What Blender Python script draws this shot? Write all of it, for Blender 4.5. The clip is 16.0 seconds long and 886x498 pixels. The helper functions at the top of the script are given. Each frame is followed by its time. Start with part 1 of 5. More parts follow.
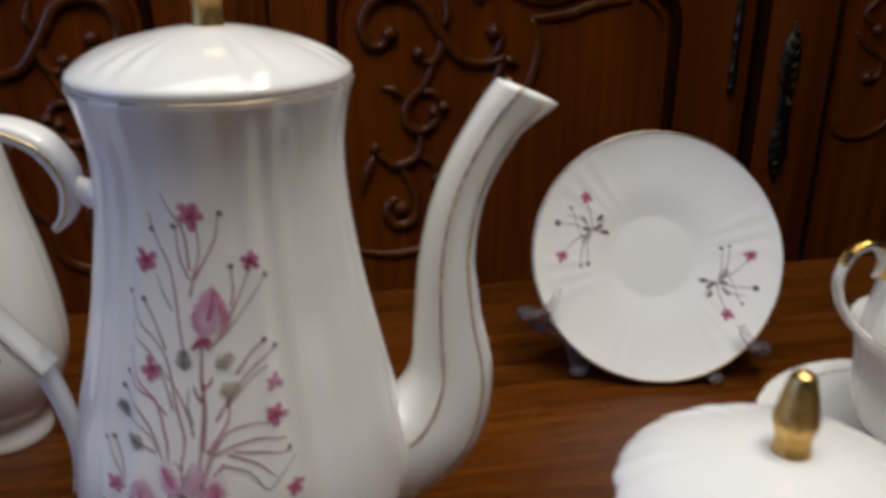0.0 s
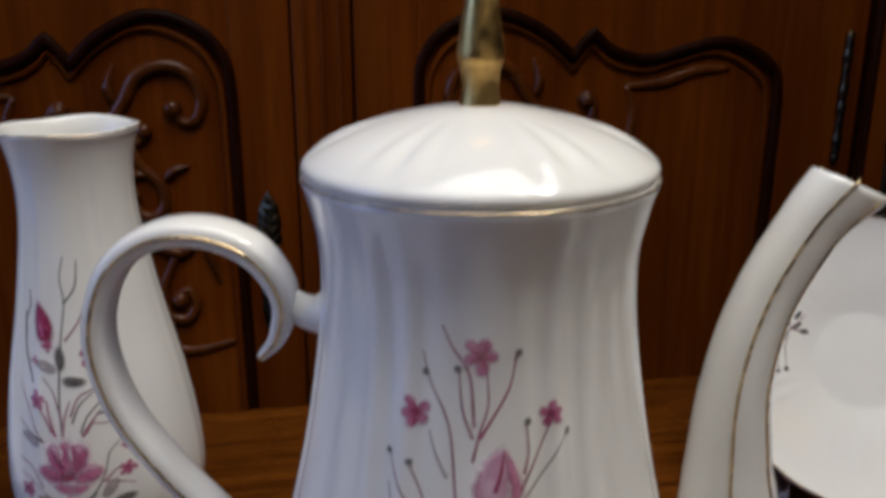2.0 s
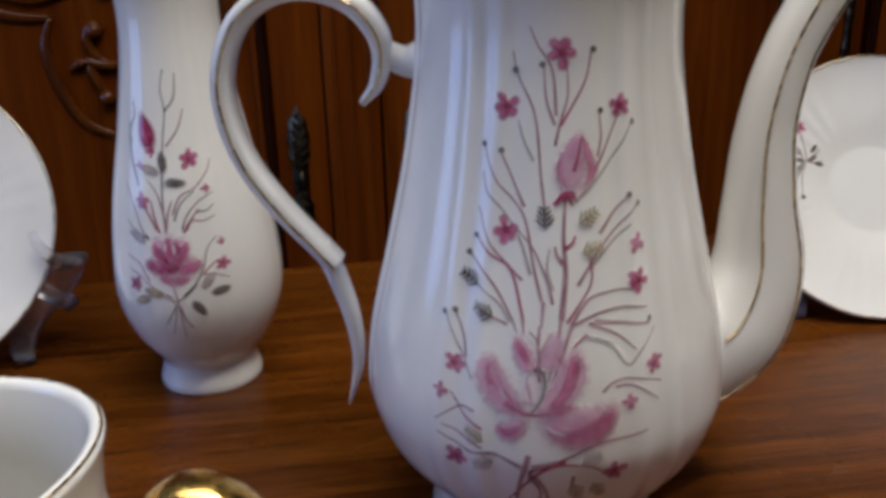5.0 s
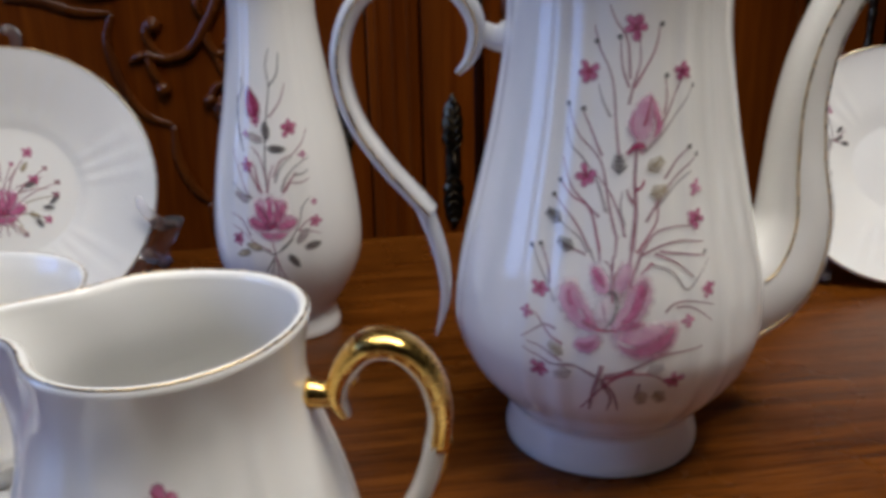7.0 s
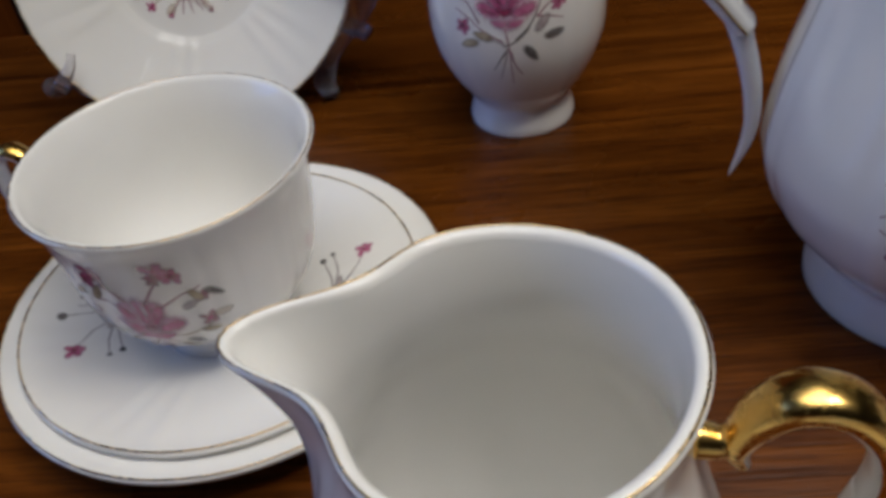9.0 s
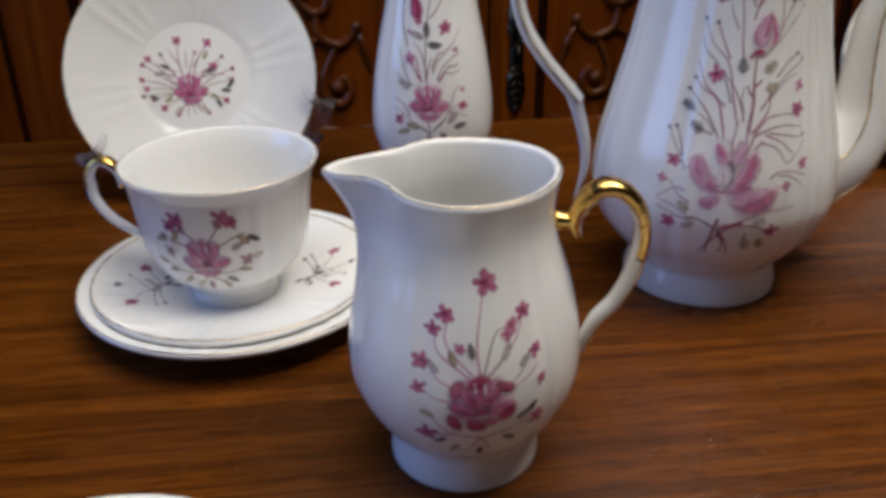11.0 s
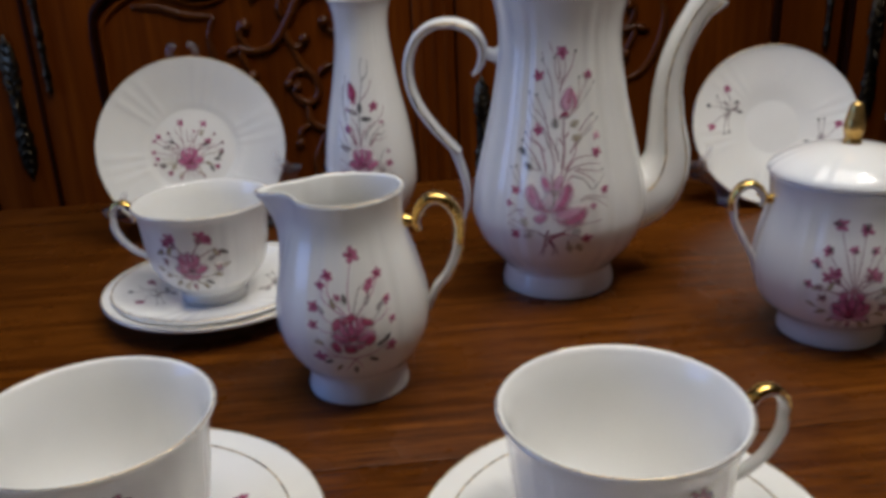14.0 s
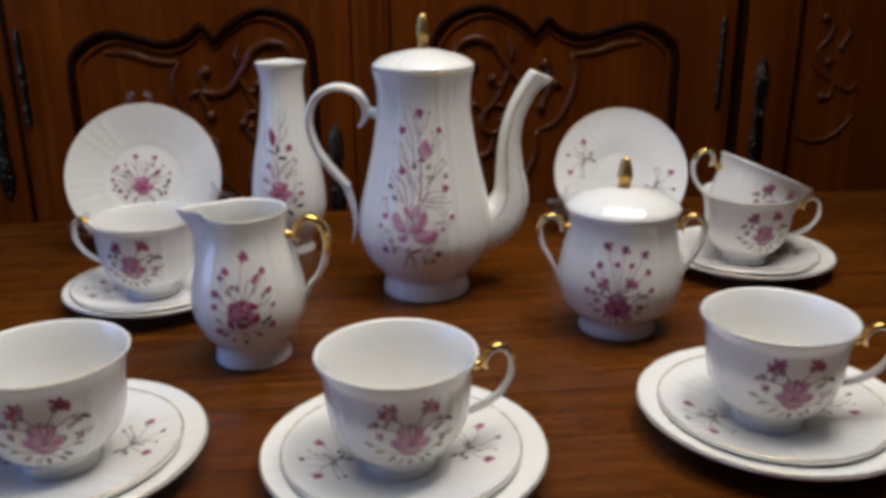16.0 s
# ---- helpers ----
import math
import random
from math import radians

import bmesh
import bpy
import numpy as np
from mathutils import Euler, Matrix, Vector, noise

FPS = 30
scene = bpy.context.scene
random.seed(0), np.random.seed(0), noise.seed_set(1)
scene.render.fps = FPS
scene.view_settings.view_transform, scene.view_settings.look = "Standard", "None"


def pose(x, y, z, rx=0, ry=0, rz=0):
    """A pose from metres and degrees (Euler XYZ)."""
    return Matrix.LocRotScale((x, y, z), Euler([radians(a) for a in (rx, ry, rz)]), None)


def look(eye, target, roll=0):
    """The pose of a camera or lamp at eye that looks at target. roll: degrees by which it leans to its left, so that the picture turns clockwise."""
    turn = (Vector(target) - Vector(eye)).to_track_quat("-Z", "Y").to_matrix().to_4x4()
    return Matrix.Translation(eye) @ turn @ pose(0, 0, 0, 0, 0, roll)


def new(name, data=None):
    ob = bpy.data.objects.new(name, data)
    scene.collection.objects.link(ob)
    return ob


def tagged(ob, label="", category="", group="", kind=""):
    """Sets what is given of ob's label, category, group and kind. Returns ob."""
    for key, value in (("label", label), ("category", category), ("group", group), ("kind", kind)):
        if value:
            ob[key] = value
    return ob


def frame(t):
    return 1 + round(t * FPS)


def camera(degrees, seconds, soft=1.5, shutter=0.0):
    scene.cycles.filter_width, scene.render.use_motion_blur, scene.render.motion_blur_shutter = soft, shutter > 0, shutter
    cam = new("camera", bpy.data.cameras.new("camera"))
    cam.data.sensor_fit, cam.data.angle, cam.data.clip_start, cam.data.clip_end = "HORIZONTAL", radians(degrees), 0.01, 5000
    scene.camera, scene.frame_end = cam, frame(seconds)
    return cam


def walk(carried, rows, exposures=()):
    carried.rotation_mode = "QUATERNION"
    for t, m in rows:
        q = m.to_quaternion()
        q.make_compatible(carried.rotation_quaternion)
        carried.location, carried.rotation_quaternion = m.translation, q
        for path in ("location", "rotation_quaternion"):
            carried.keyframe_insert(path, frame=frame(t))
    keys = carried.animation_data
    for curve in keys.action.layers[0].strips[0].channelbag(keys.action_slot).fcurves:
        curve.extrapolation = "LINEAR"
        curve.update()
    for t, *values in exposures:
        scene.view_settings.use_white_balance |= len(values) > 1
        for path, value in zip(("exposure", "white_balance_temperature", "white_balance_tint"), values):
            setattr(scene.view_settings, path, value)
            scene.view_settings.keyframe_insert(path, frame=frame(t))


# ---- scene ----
cam = camera(54.7, 16.0, soft=4.0, shutter=0.5)
# seconds, x, y, z, yaw, pitch, roll
PATH = [
    (0, -0.0216, -0.0036, 0.2296, -10.96, -21.38, 0.33),
    (0.5, -0.0423, 0.0226, 0.2380, -10.50, -20.40, 0.85),
    (1, -0.0582, 0.0415, 0.2440, -10.60, -18.99, 0.70),
    (1.5, -0.0729, 0.0528, 0.2446, -9.71, -17.49, 0.44),
    (2, -0.0791, 0.0657, 0.2257, -9.19, -17.23, -0.01),
    (2.5, -0.0846, 0.0654, 0.2103, -9.79, -18.36, 0.22),
    (3, -0.0869, 0.0584, 0.2039, -9.82, -18.87, -0.18),
    (3.5, -0.0912, 0.0498, 0.1962, -9.63, -18.88, -0.39),
    (4, -0.0978, 0.0400, 0.1879, -9.32, -19.09, -0.98),
    (6.5, -0.1270, -0.0220, 0.1778, -8.39, -19.81, -1.43),
    (7, -0.1384, -0.0286, 0.1777, -7.64, -19.33, -1.31),
    (7.5, -0.1527, -0.0260, 0.1786, -6.13, -21.01, -2.39),
    (8, -0.1593, 0.0024, 0.1812, -2.14, -26.85, -3.49),
    (8.5, -0.1677, 0.0436, 0.2190, 2.32, -38.80, -7.10),
    (9, -0.1725, 0.0542, 0.2010, 5.36, -40.57, -8.17),
    (9.2, -0.1762, 0.0423, 0.2031, 2.94, -39.57, -7.64),
    (11.5, -0.2124, -0.1387, 0.2045, -6.75, -24.57, -0.49),
    (12, -0.2110, -0.1660, 0.2002, -6.09, -23.20, -0.46),
    (12.5, -0.1977, -0.1975, 0.2010, -5.57, -22.16, -1.10),
    (13, -0.1871, -0.2238, 0.2083, -5.46, -21.90, -1.68),
    (13.5, -0.1751, -0.2453, 0.2167, -4.93, -21.50, -2.23),
    (14, -0.1608, -0.2686, 0.2276, -4.79, -20.92, -2.59),
    (14.5, -0.1403, -0.2992, 0.2364, -4.43, -20.43, -1.58),
    (15, -0.1245, -0.3392, 0.2422, -5.03, -20.34, -1.20),
    (15.5, -0.1133, -0.3834, 0.2570, -5.63, -19.55, -0.96),
    (16, -0.1018, -0.4281, 0.2633, -6.36, -18.49, -0.56),
]
EXPOSURES = [(0.0, -0.38), (0.5, -0.14), (1.0, -0.08), (1.5, -0.46), (2.0, -0.36), (2.5, -0.16), (4.0, -0.14), (6.5, 0.02), (7.0, -0.02), (7.5, -0.18), (8.0, -0.22), (8.3, -0.40), (8.5, -0.58), (9.0, -0.52),
             (11.5, 0.0), (12.0, -0.03), (12.5, -0.38), (14.0, -0.44), (14.5, -0.28), (15.0, -0.26), (15.5, -0.26), (16.0, -0.18)]
walk(cam, [(t, pose(x, y, z, 90, 0, yaw) @ pose(0, 0, 0, pitch) @ pose(0, 0, 0, 0, 0, roll)) for t, x, y, z, yaw, pitch, roll in PATH], EXPOSURES)

# ---------------------------------------------------------------- light
world = bpy.data.worlds.new("world")
scene.world = world
world.use_nodes = True
wn = world.node_tree
sky = wn.nodes.new("ShaderNodeTexSky")
sky.sky_type = "NISHITA"
sky.sun_disc = False
sky.sun_elevation, sky.sun_rotation = radians(28), radians(150)
wn.nodes["Background"].inputs["Strength"].default_value = 0.06
wn.links.new(sky.outputs[0], wn.nodes["Background"].inputs["Color"])


def area_lamp(name, m, size_x, size_y, watts, colour, spread=180):
    data = bpy.data.lights.new(name, "AREA")
    data.shape, data.size, data.size_y, data.energy, data.color = "RECTANGLE", size_x, size_y, watts, colour
    data.spread = radians(spread)
    ob = new(name, data)
    ob.matrix_world = m
    return ob


def bulb_lamp(name, place, target, watts, radius, colour):
    """A bulb as a spot lamp; its narrowed cone stands in for an invented shade."""
    data = bpy.data.lights.new(name, "SPOT")
    data.energy, data.shadow_soft_size, data.color = watts, radius, colour
    data.spot_size, data.spot_blend = radians(74), 1.0
    ob = new(name, data)
    ob.matrix_world = look(place, target)
    return ob


# daylight through the window of the left wall
area_lamp("window_light", look((-2.36, 0.05, 0.75), (0.0, 0.1, 0.35)), 1.0, 1.5, 17.0, (0.22, 0.40, 1.0))
# the three bulbs of the ceiling lamp over the table
for bx, by in ((0.20, -0.06), (0.38, 0.04), (0.32, 0.18)):
    bulb_lamp("ceiling_bulb", (bx, by, 1.08), (0.00, 0.15, 0.0), 7.0, 0.03, (1.0, 0.94, 0.86))

# soft overhead fill light, added; no lamp of this kind is known
area_lamp("overhead_fill", look((-0.05, 0.10, 1.22), (-0.06, 0.12, 0.0)), 1.0, 0.8, 7.0, (1.0, 0.97, 0.92), 130)

# ---------------------------------------------------------------- materials


def nodes_of(name):
    m = bpy.data.materials.new(name)
    m.use_nodes = True
    t = m.node_tree
    return m, t, t.nodes["Principled BSDF"]


def noise_node(t, scale, detail=4.0, stretch=(1, 1, 1), rough=0.55, distortion=0.0):
    c = t.nodes.new("ShaderNodeTexCoord")
    mp = t.nodes.new("ShaderNodeMapping")
    mp.inputs["Scale"].default_value = stretch
    t.links.new(c.outputs["Object"], mp.inputs["Vector"])
    n = t.nodes.new("ShaderNodeTexNoise")
    n.inputs["Scale"].default_value, n.inputs["Detail"].default_value = scale, detail
    n.inputs["Roughness"].default_value, n.inputs["Distortion"].default_value = rough, distortion
    t.links.new(mp.outputs[0], n.inputs["Vector"])
    return n.outputs["Fac"]


def ramp(t, fac, stops):
    r = t.nodes.new("ShaderNodeValToRGB")
    e = r.color_ramp.elements
    while len(e) < len(stops):
        e.new(0.5)
    for k, (p, c) in zip(e, stops):
        k.position, k.color = p, (*c, 1)
    t.links.new(fac, r.inputs["Fac"])
    return r.outputs["Color"]


def mixed(t, a, b, fac, mode="MIX"):
    n = t.nodes.new("ShaderNodeMix")
    n.data_type, n.blend_type = "RGBA", mode
    if isinstance(fac, float):
        n.inputs[0].default_value = fac
    else:
        t.links.new(fac, n.inputs[0])
    t.links.new(a, n.inputs[6])
    t.links.new(b, n.inputs[7])
    return n.outputs[2]


def bump(t, bsdf, height, strength, distance):
    b = t.nodes.new("ShaderNodeBump")
    b.inputs["Strength"].default_value, b.inputs["Distance"].default_value = strength, distance
    t.links.new(height, b.inputs["Height"])
    t.links.new(b.outputs[0], bsdf.inputs["Normal"])


def porcelain_material(name, colour):
    m, t, b = nodes_of(name)
    n = noise_node(t, 30, 3)
    c = ramp(t, n, [(0.3, tuple(v * 0.965 for v in colour)), (0.7, colour)])
    t.links.new(c, b.inputs["Base Color"])
    r = ramp(t, noise_node(t, 90, 3), [(0.3, (0.08,) * 3), (0.75, (0.15,) * 3)])
    t.links.new(r, b.inputs["Roughness"])
    b.inputs["IOR"].default_value = 1.5
    b.inputs["Subsurface Weight"].default_value = 0.12
    b.inputs["Subsurface Radius"].default_value = (0.004, 0.0035, 0.003)
    b.inputs["Subsurface Scale"].default_value = 1.0
    b.inputs["Coat Weight"].default_value = 0.35
    b.inputs["Coat Roughness"].default_value = 0.06
    bump(t, b, noise_node(t, 160, 2), 0.05, 0.001)
    return m


def paint_material(name, dark, light, scale=260, rough=0.12):
    """Thin glaze; the mesh says how much pigment lies at each point."""
    m, t, b = nodes_of(name)
    c = ramp(t, noise_node(t, scale, 4), [(0.34, dark), (0.66, light)])
    t.links.new(c, b.inputs["Base Color"])
    b.inputs["Roughness"].default_value = rough
    b.inputs["Coat Weight"].default_value = 0.35
    b.inputs["Coat Roughness"].default_value = 0.06
    p = t.nodes.new("ShaderNodeAttribute")
    p.attribute_name = "pigment"
    t.links.new(p.outputs["Fac"], b.inputs["Alpha"])
    return m


def wood_material(name, deep, mid, high, along, rough, grain=1.0, pores=0.55):
    m, t, b = nodes_of(name)
    if along == "x":
        fine, broad, pore = (1.7, 70, 70), (0.9, 12, 12), (22, 420, 420)
    else:
        fine, broad, pore = (40, 40, 1.8), (8, 8, 1.0), (300, 300, 8)
    a = ramp(t, noise_node(t, 2.6 * grain, 6, fine, 0.62, 0.5), [(0.24, deep), (0.5, mid), (0.78, high)])
    c = ramp(t, noise_node(t, 2.0 * grain, 3, broad, 0.5, 0.8), [(0.3, (0.66, 0.62, 0.58)), (0.7, (1.1, 1.08, 1.05))])
    p = ramp(t, noise_node(t, 2.0, 3, pore), [(0.40, (0.30, 0.26, 0.24)), (0.52, (1, 1, 1))])
    dark_lines = ramp(t, noise_node(t, 1.0, 3, tuple(v * 1.5 for v in fine), 0.6, 0.3), [(0.40, (0.36, 0.30, 0.27)), (0.47, (1, 1, 1))])
    col = mixed(t, mixed(t, a, c, 0.85, "MULTIPLY"), p, pores, "MULTIPLY")
    col = mixed(t, col, dark_lines, pores * 0.6, "MULTIPLY")
    t.links.new(col, b.inputs["Base Color"])
    r = ramp(t, noise_node(t, 14, 4), [(0.3, (rough - 0.07,) * 3), (0.7, (rough + 0.1,) * 3)])
    t.links.new(r, b.inputs["Roughness"])
    b.inputs["Specular IOR Level"].default_value = 0.17
    bump(t, b, noise_node(t, 2.0, 3, pore), 0.45, 0.0006)
    return m


def metal_material(name, dark, light, rough):
    m, t, b = nodes_of(name)
    t.links.new(ramp(t, noise_node(t, 120, 4), [(0.3, dark), (0.7, light)]), b.inputs["Base Color"])
    b.inputs["Metallic"].default_value = 1.0
    t.links.new(ramp(t, noise_node(t, 260, 3), [(0.3, (rough * 0.7,) * 3), (0.7, (rough * 1.4,) * 3)]), b.inputs["Roughness"])
    return m


def plaster_material(name, colour):
    m, t, b = nodes_of(name)
    t.links.new(ramp(t, noise_node(t, 4, 5), [(0.3, tuple(v * 0.9 for v in colour)), (0.7, colour)]), b.inputs["Base Color"])
    b.inputs["Roughness"].default_value = 0.85
    bump(t, b, noise_node(t, 120, 3), 0.2, 0.001)
    return m


M_WHITE = porcelain_material("porcelain", (0.87, 0.86, 0.83))
M_GOLD = metal_material("gilding", (0.72, 0.42, 0.09), (0.95, 0.66, 0.22), 0.24)
M_KNOB = metal_material("brushed_gilding", (0.50, 0.29, 0.08), (0.80, 0.54, 0.20), 0.40)
M_GILT = metal_material("worn_gilt_line", (0.46, 0.34, 0.19), (0.78, 0.60, 0.34), 0.26)
M_PINK = paint_material("pink_glaze", (0.48, 0.085, 0.225), (0.66, 0.24, 0.40))
M_PALE = paint_material("pale_pink_glaze", (0.62, 0.27, 0.44), (0.71, 0.44, 0.57))
M_ROSE = paint_material("rose_glaze", (0.28, 0.020, 0.075), (0.47, 0.075, 0.17))
M_STEM = paint_material("stem_glaze", (0.27, 0.10, 0.14), (0.52, 0.30, 0.35))
M_DARK = paint_material("dark_leaf_glaze", (0.06, 0.055, 0.06), (0.22, 0.20, 0.19))
M_OLIVE = paint_material("olive_leaf_glaze", (0.30, 0.24, 0.16), (0.55, 0.47, 0.33))
M_WASH = paint_material("thin_pink_wash", (0.80, 0.66, 0.73), (0.84, 0.79, 0.79))
M_GREY = paint_material("thin_grey_wash", (0.36, 0.31, 0.32), (0.55, 0.49, 0.48))
M_SAND = paint_material("thin_sand_wash", (0.60, 0.52, 0.42), (0.74, 0.68, 0.60))
PAINTS = [M_PINK, M_PALE, M_ROSE, M_STEM, M_DARK, M_OLIVE, M_WASH, M_GREY, M_SAND]
PINK, PALE, ROSE, STEM, DARK, OLIVE, WASH, GREY, SAND = range(9)
M_TABLE = wood_material("table_oak", (0.056, 0.0140, 0.0015), (0.124, 0.0355, 0.0036), (0.215, 0.0680, 0.0088), "x", 0.28, 1.0, 0.6)
M_TABLE.node_tree.nodes["Principled BSDF"].inputs["Specular IOR Level"].default_value = 0.17
M_DOOR = wood_material("door_oak", (0.140, 0.0270, 0.0022), (0.225, 0.0490, 0.0038), (0.315, 0.0780, 0.0065), "z", 0.38, 0.55, 0.16)
M_DOOR.node_tree.nodes["Principled BSDF"].inputs["Specular IOR Level"].default_value = 0.09
M_CARVE = wood_material("carved_oak", (0.120, 0.028, 0.004), (0.180, 0.046, 0.006), (0.250, 0.070, 0.010), "z", 0.27, 0.7, 0.3)
M_CARVE.node_tree.nodes["Principled BSDF"].inputs["Specular IOR Level"].default_value = 0.5
M_MOULD = wood_material("dark_moulding", (0.018, 0.0036, 0.0008), (0.032, 0.0068, 0.0012), (0.054, 0.0130, 0.0022), "z", 0.40, 0.7)
M_MOULD.node_tree.nodes["Principled BSDF"].inputs["Specular IOR Level"].default_value = 0.10
M_IRON = metal_material("dark_bronze", (0.030, 0.022, 0.014), (0.200, 0.150, 0.090), 0.36)
# wall and ceiling colours are darkened to cut the light they bounce
M_WALL = plaster_material("wall_plaster", (0.065, 0.052, 0.042))
M_CEIL = plaster_material("ceiling_plaster", (0.17, 0.16, 0.15))
M_FLOOR = wood_material("floor_boards", (0.07, 0.03, 0.012), (0.13, 0.06, 0.025), (0.2, 0.1, 0.045), "x", 0.4)


def acrylic_material():
    m, t, b = nodes_of("clear_acrylic")
    b.inputs["Base Color"].default_value = (0.86, 0.85, 0.88, 1)
    b.inputs["Transmission Weight"].default_value = 0.94
    b.inputs["IOR"].default_value = 1.49
    t.links.new(ramp(t, noise_node(t, 60, 3), [(0.3, (0.03,) * 3), (0.7, (0.12,) * 3)]), b.inputs["Roughness"])
    return m


M_ACRYL = acrylic_material()

# ---------------------------------------------------------------- builders


def part(name, bm, material, parent=None, label="", smooth=True):
    me = bpy.data.meshes.new(name)
    bm.normal_update()
    bm.to_mesh(me)
    bm.free()
    for mat in material if isinstance(material, list) else [material]:
        me.materials.append(mat)
    for p in me.polygons:
        p.use_smooth = smooth
    ob = new(name, me)
    if parent is not None:
        ob.parent = parent
    return tagged(ob, label)


def thing(name, label, category, m=None, group="", kind=""):
    ob = new(name)
    ob.empty_display_size = 0.02
    if m is not None:
        ob.matrix_basis = m
    return tagged(ob, label, category, group, kind)


def box(bm, lo, hi, bevel=0.0):
    v = [bm.verts.new((x, y, z)) for x in (lo[0], hi[0]) for y in (lo[1], hi[1]) for z in (lo[2], hi[2])]
    faces = [bm.faces.new([v[i] for i in f]) for f in ((0, 1, 3, 2), (4, 6, 7, 5), (0, 4, 5, 1), (2, 3, 7, 6), (0, 2, 6, 4), (1, 5, 7, 3))]
    if bevel:
        edges = list({e for f in faces for e in f.edges})
        bmesh.ops.bevel(bm, geom=edges, offset=bevel, segments=2, profile=0.5, affect="EDGES")


def spline(pts, n=8):
    """Points of a smooth line through pts (Catmull-Rom), n to a span."""
    p = [Vector(q) for q in pts]
    p = [2 * p[0] - p[1]] + p + [2 * p[-1] - p[-2]]
    out = []
    for i in range(1, len(p) - 2):
        for k in range(n):
            s = k / n
            a, b, c, d = p[i - 1], p[i], p[i + 1], p[i + 2]
            out.append(0.5 * ((2 * b) + (c - a) * s + (2 * a - 5 * b + 4 * c - d) * s * s + (3 * b - a - 3 * c + d) * s ** 3))
    return out + [p[-2]]


def sweep(bm, line, widths, thicks, side, segs=12, square=2.0, caps=True, outer=0):
    """A closed skin round a line. widths lie along side, thicks across it; square above 2 gives a boxier section.
    outer: 1 or -1 gives the faces of that flank the second material."""
    rings = []
    for i, q in enumerate(line):
        tan = (line[min(i + 1, len(line) - 1)] - line[max(i - 1, 0)]).normalized()
        s = (side - tan * side.dot(tan)).normalized()
        u = tan.cross(s)
        ring = []
        for k in range(segs):
            a = 2 * math.pi * k / segs
            ca, sa = math.cos(a), math.sin(a)
            x = math.copysign(abs(ca) ** (2 / square), ca)
            y = math.copysign(abs(sa) ** (2 / square), sa)
            ring.append(bm.verts.new(q + s * (x * widths[i]) + u * (y * thicks[i])))
        rings.append(ring)
    for a, b in zip(rings, rings[1:]):
        for k in range(segs):
            f = bm.faces.new((a[k], a[(k + 1) % segs], b[(k + 1) % segs], b[k]))
            if outer and math.sin(2 * math.pi * (k + 0.5) / segs) * outer > -0.2:
                f.material_index = 1
    if caps:
        bm.faces.new(rings[0][::-1])
        bm.faces.new(rings[-1])


def along(values, count):
    return [float(np.interp(i / (count - 1), np.linspace(0, 1, len(values)), values)) for i in range(count)]


def tube(bm, pts, radii, segs=10, n=8, side=Vector((0, 1, 0)), flat=1.0, square=2.0):
    line = spline(pts, n)
    r = along(radii, len(line))
    sweep(bm, line, r, [v * flat for v in r], side, segs, square)


def smooth_profile(prof, n=6):
    return [(max(p.x, 0.0), p.y) for p in spline([(r, z, 0) for r, z in prof], n)]


def lathe(bm, prof, segs=96, shape=None):
    """Turns a profile of (radius, height) round z. shape(angle, r, z) gives the point's own (r, z)."""
    rings = []
    for r, z in prof:
        if r < 1e-6:
            rings.append([bm.verts.new((0, 0, z))])
            continue
        ring = []
        for k in range(segs):
            a = 2 * math.pi * k / segs
            rr, zz = shape(a, r, z) if shape else (r, z)
            ring.append(bm.verts.new((rr * math.cos(a), rr * math.sin(a), zz)))
        rings.append(ring)
    for a, b in zip(rings, rings[1:]):
        for k in range(segs):
            j = (k + 1) % segs
            if len(a) == 1:
                bm.faces.new((a[0], b[j], b[k]))
            elif len(b) == 1:
                bm.faces.new((a[k], a[j], b[0]))
            else:
                bm.faces.new((a[k], a[j], b[j], b[k]))


def hollow(prof, wall, floor_z):
    """An outer profile, bottom to lip, closed over the lip and down the inside."""
    inner = [(max(r - wall, 0.001), z) for r, z in reversed(prof) if z > floor_z + 0.001]
    lip = [(prof[-1][0] - wall * 0.5, prof[-1][1] + wall * 0.35)]
    return [(0.0, prof[0][1] + 0.0015), (prof[0][0] - 0.004, prof[0][1] + 0.0015), (prof[0][0] - 0.003, prof[0][1])] + prof + lip + inner + [(0.0, floor_z)]


def flutes(count, first, depth, width, z0, z1, fade=0.01):
    """Paired ridges between broad smooth panels, as pressed into the porcelain."""
    step = 2 * math.pi / count

    def shape(a, r, z):
        d = (a - first + step / 2) % step - step / 2
        groove = -math.exp(-(d / width) ** 2) + 0.55 * math.exp(-((abs(d) - 2.1 * width) / width) ** 2) - 0.5 * math.exp(-((abs(d) - 4.0 * width) / width) ** 2)
        k = min(max((z - z0) / fade, 0), 1) * min(max((z1 - z) / fade, 0), 1)
        return r + depth * groove * k, z
    return shape


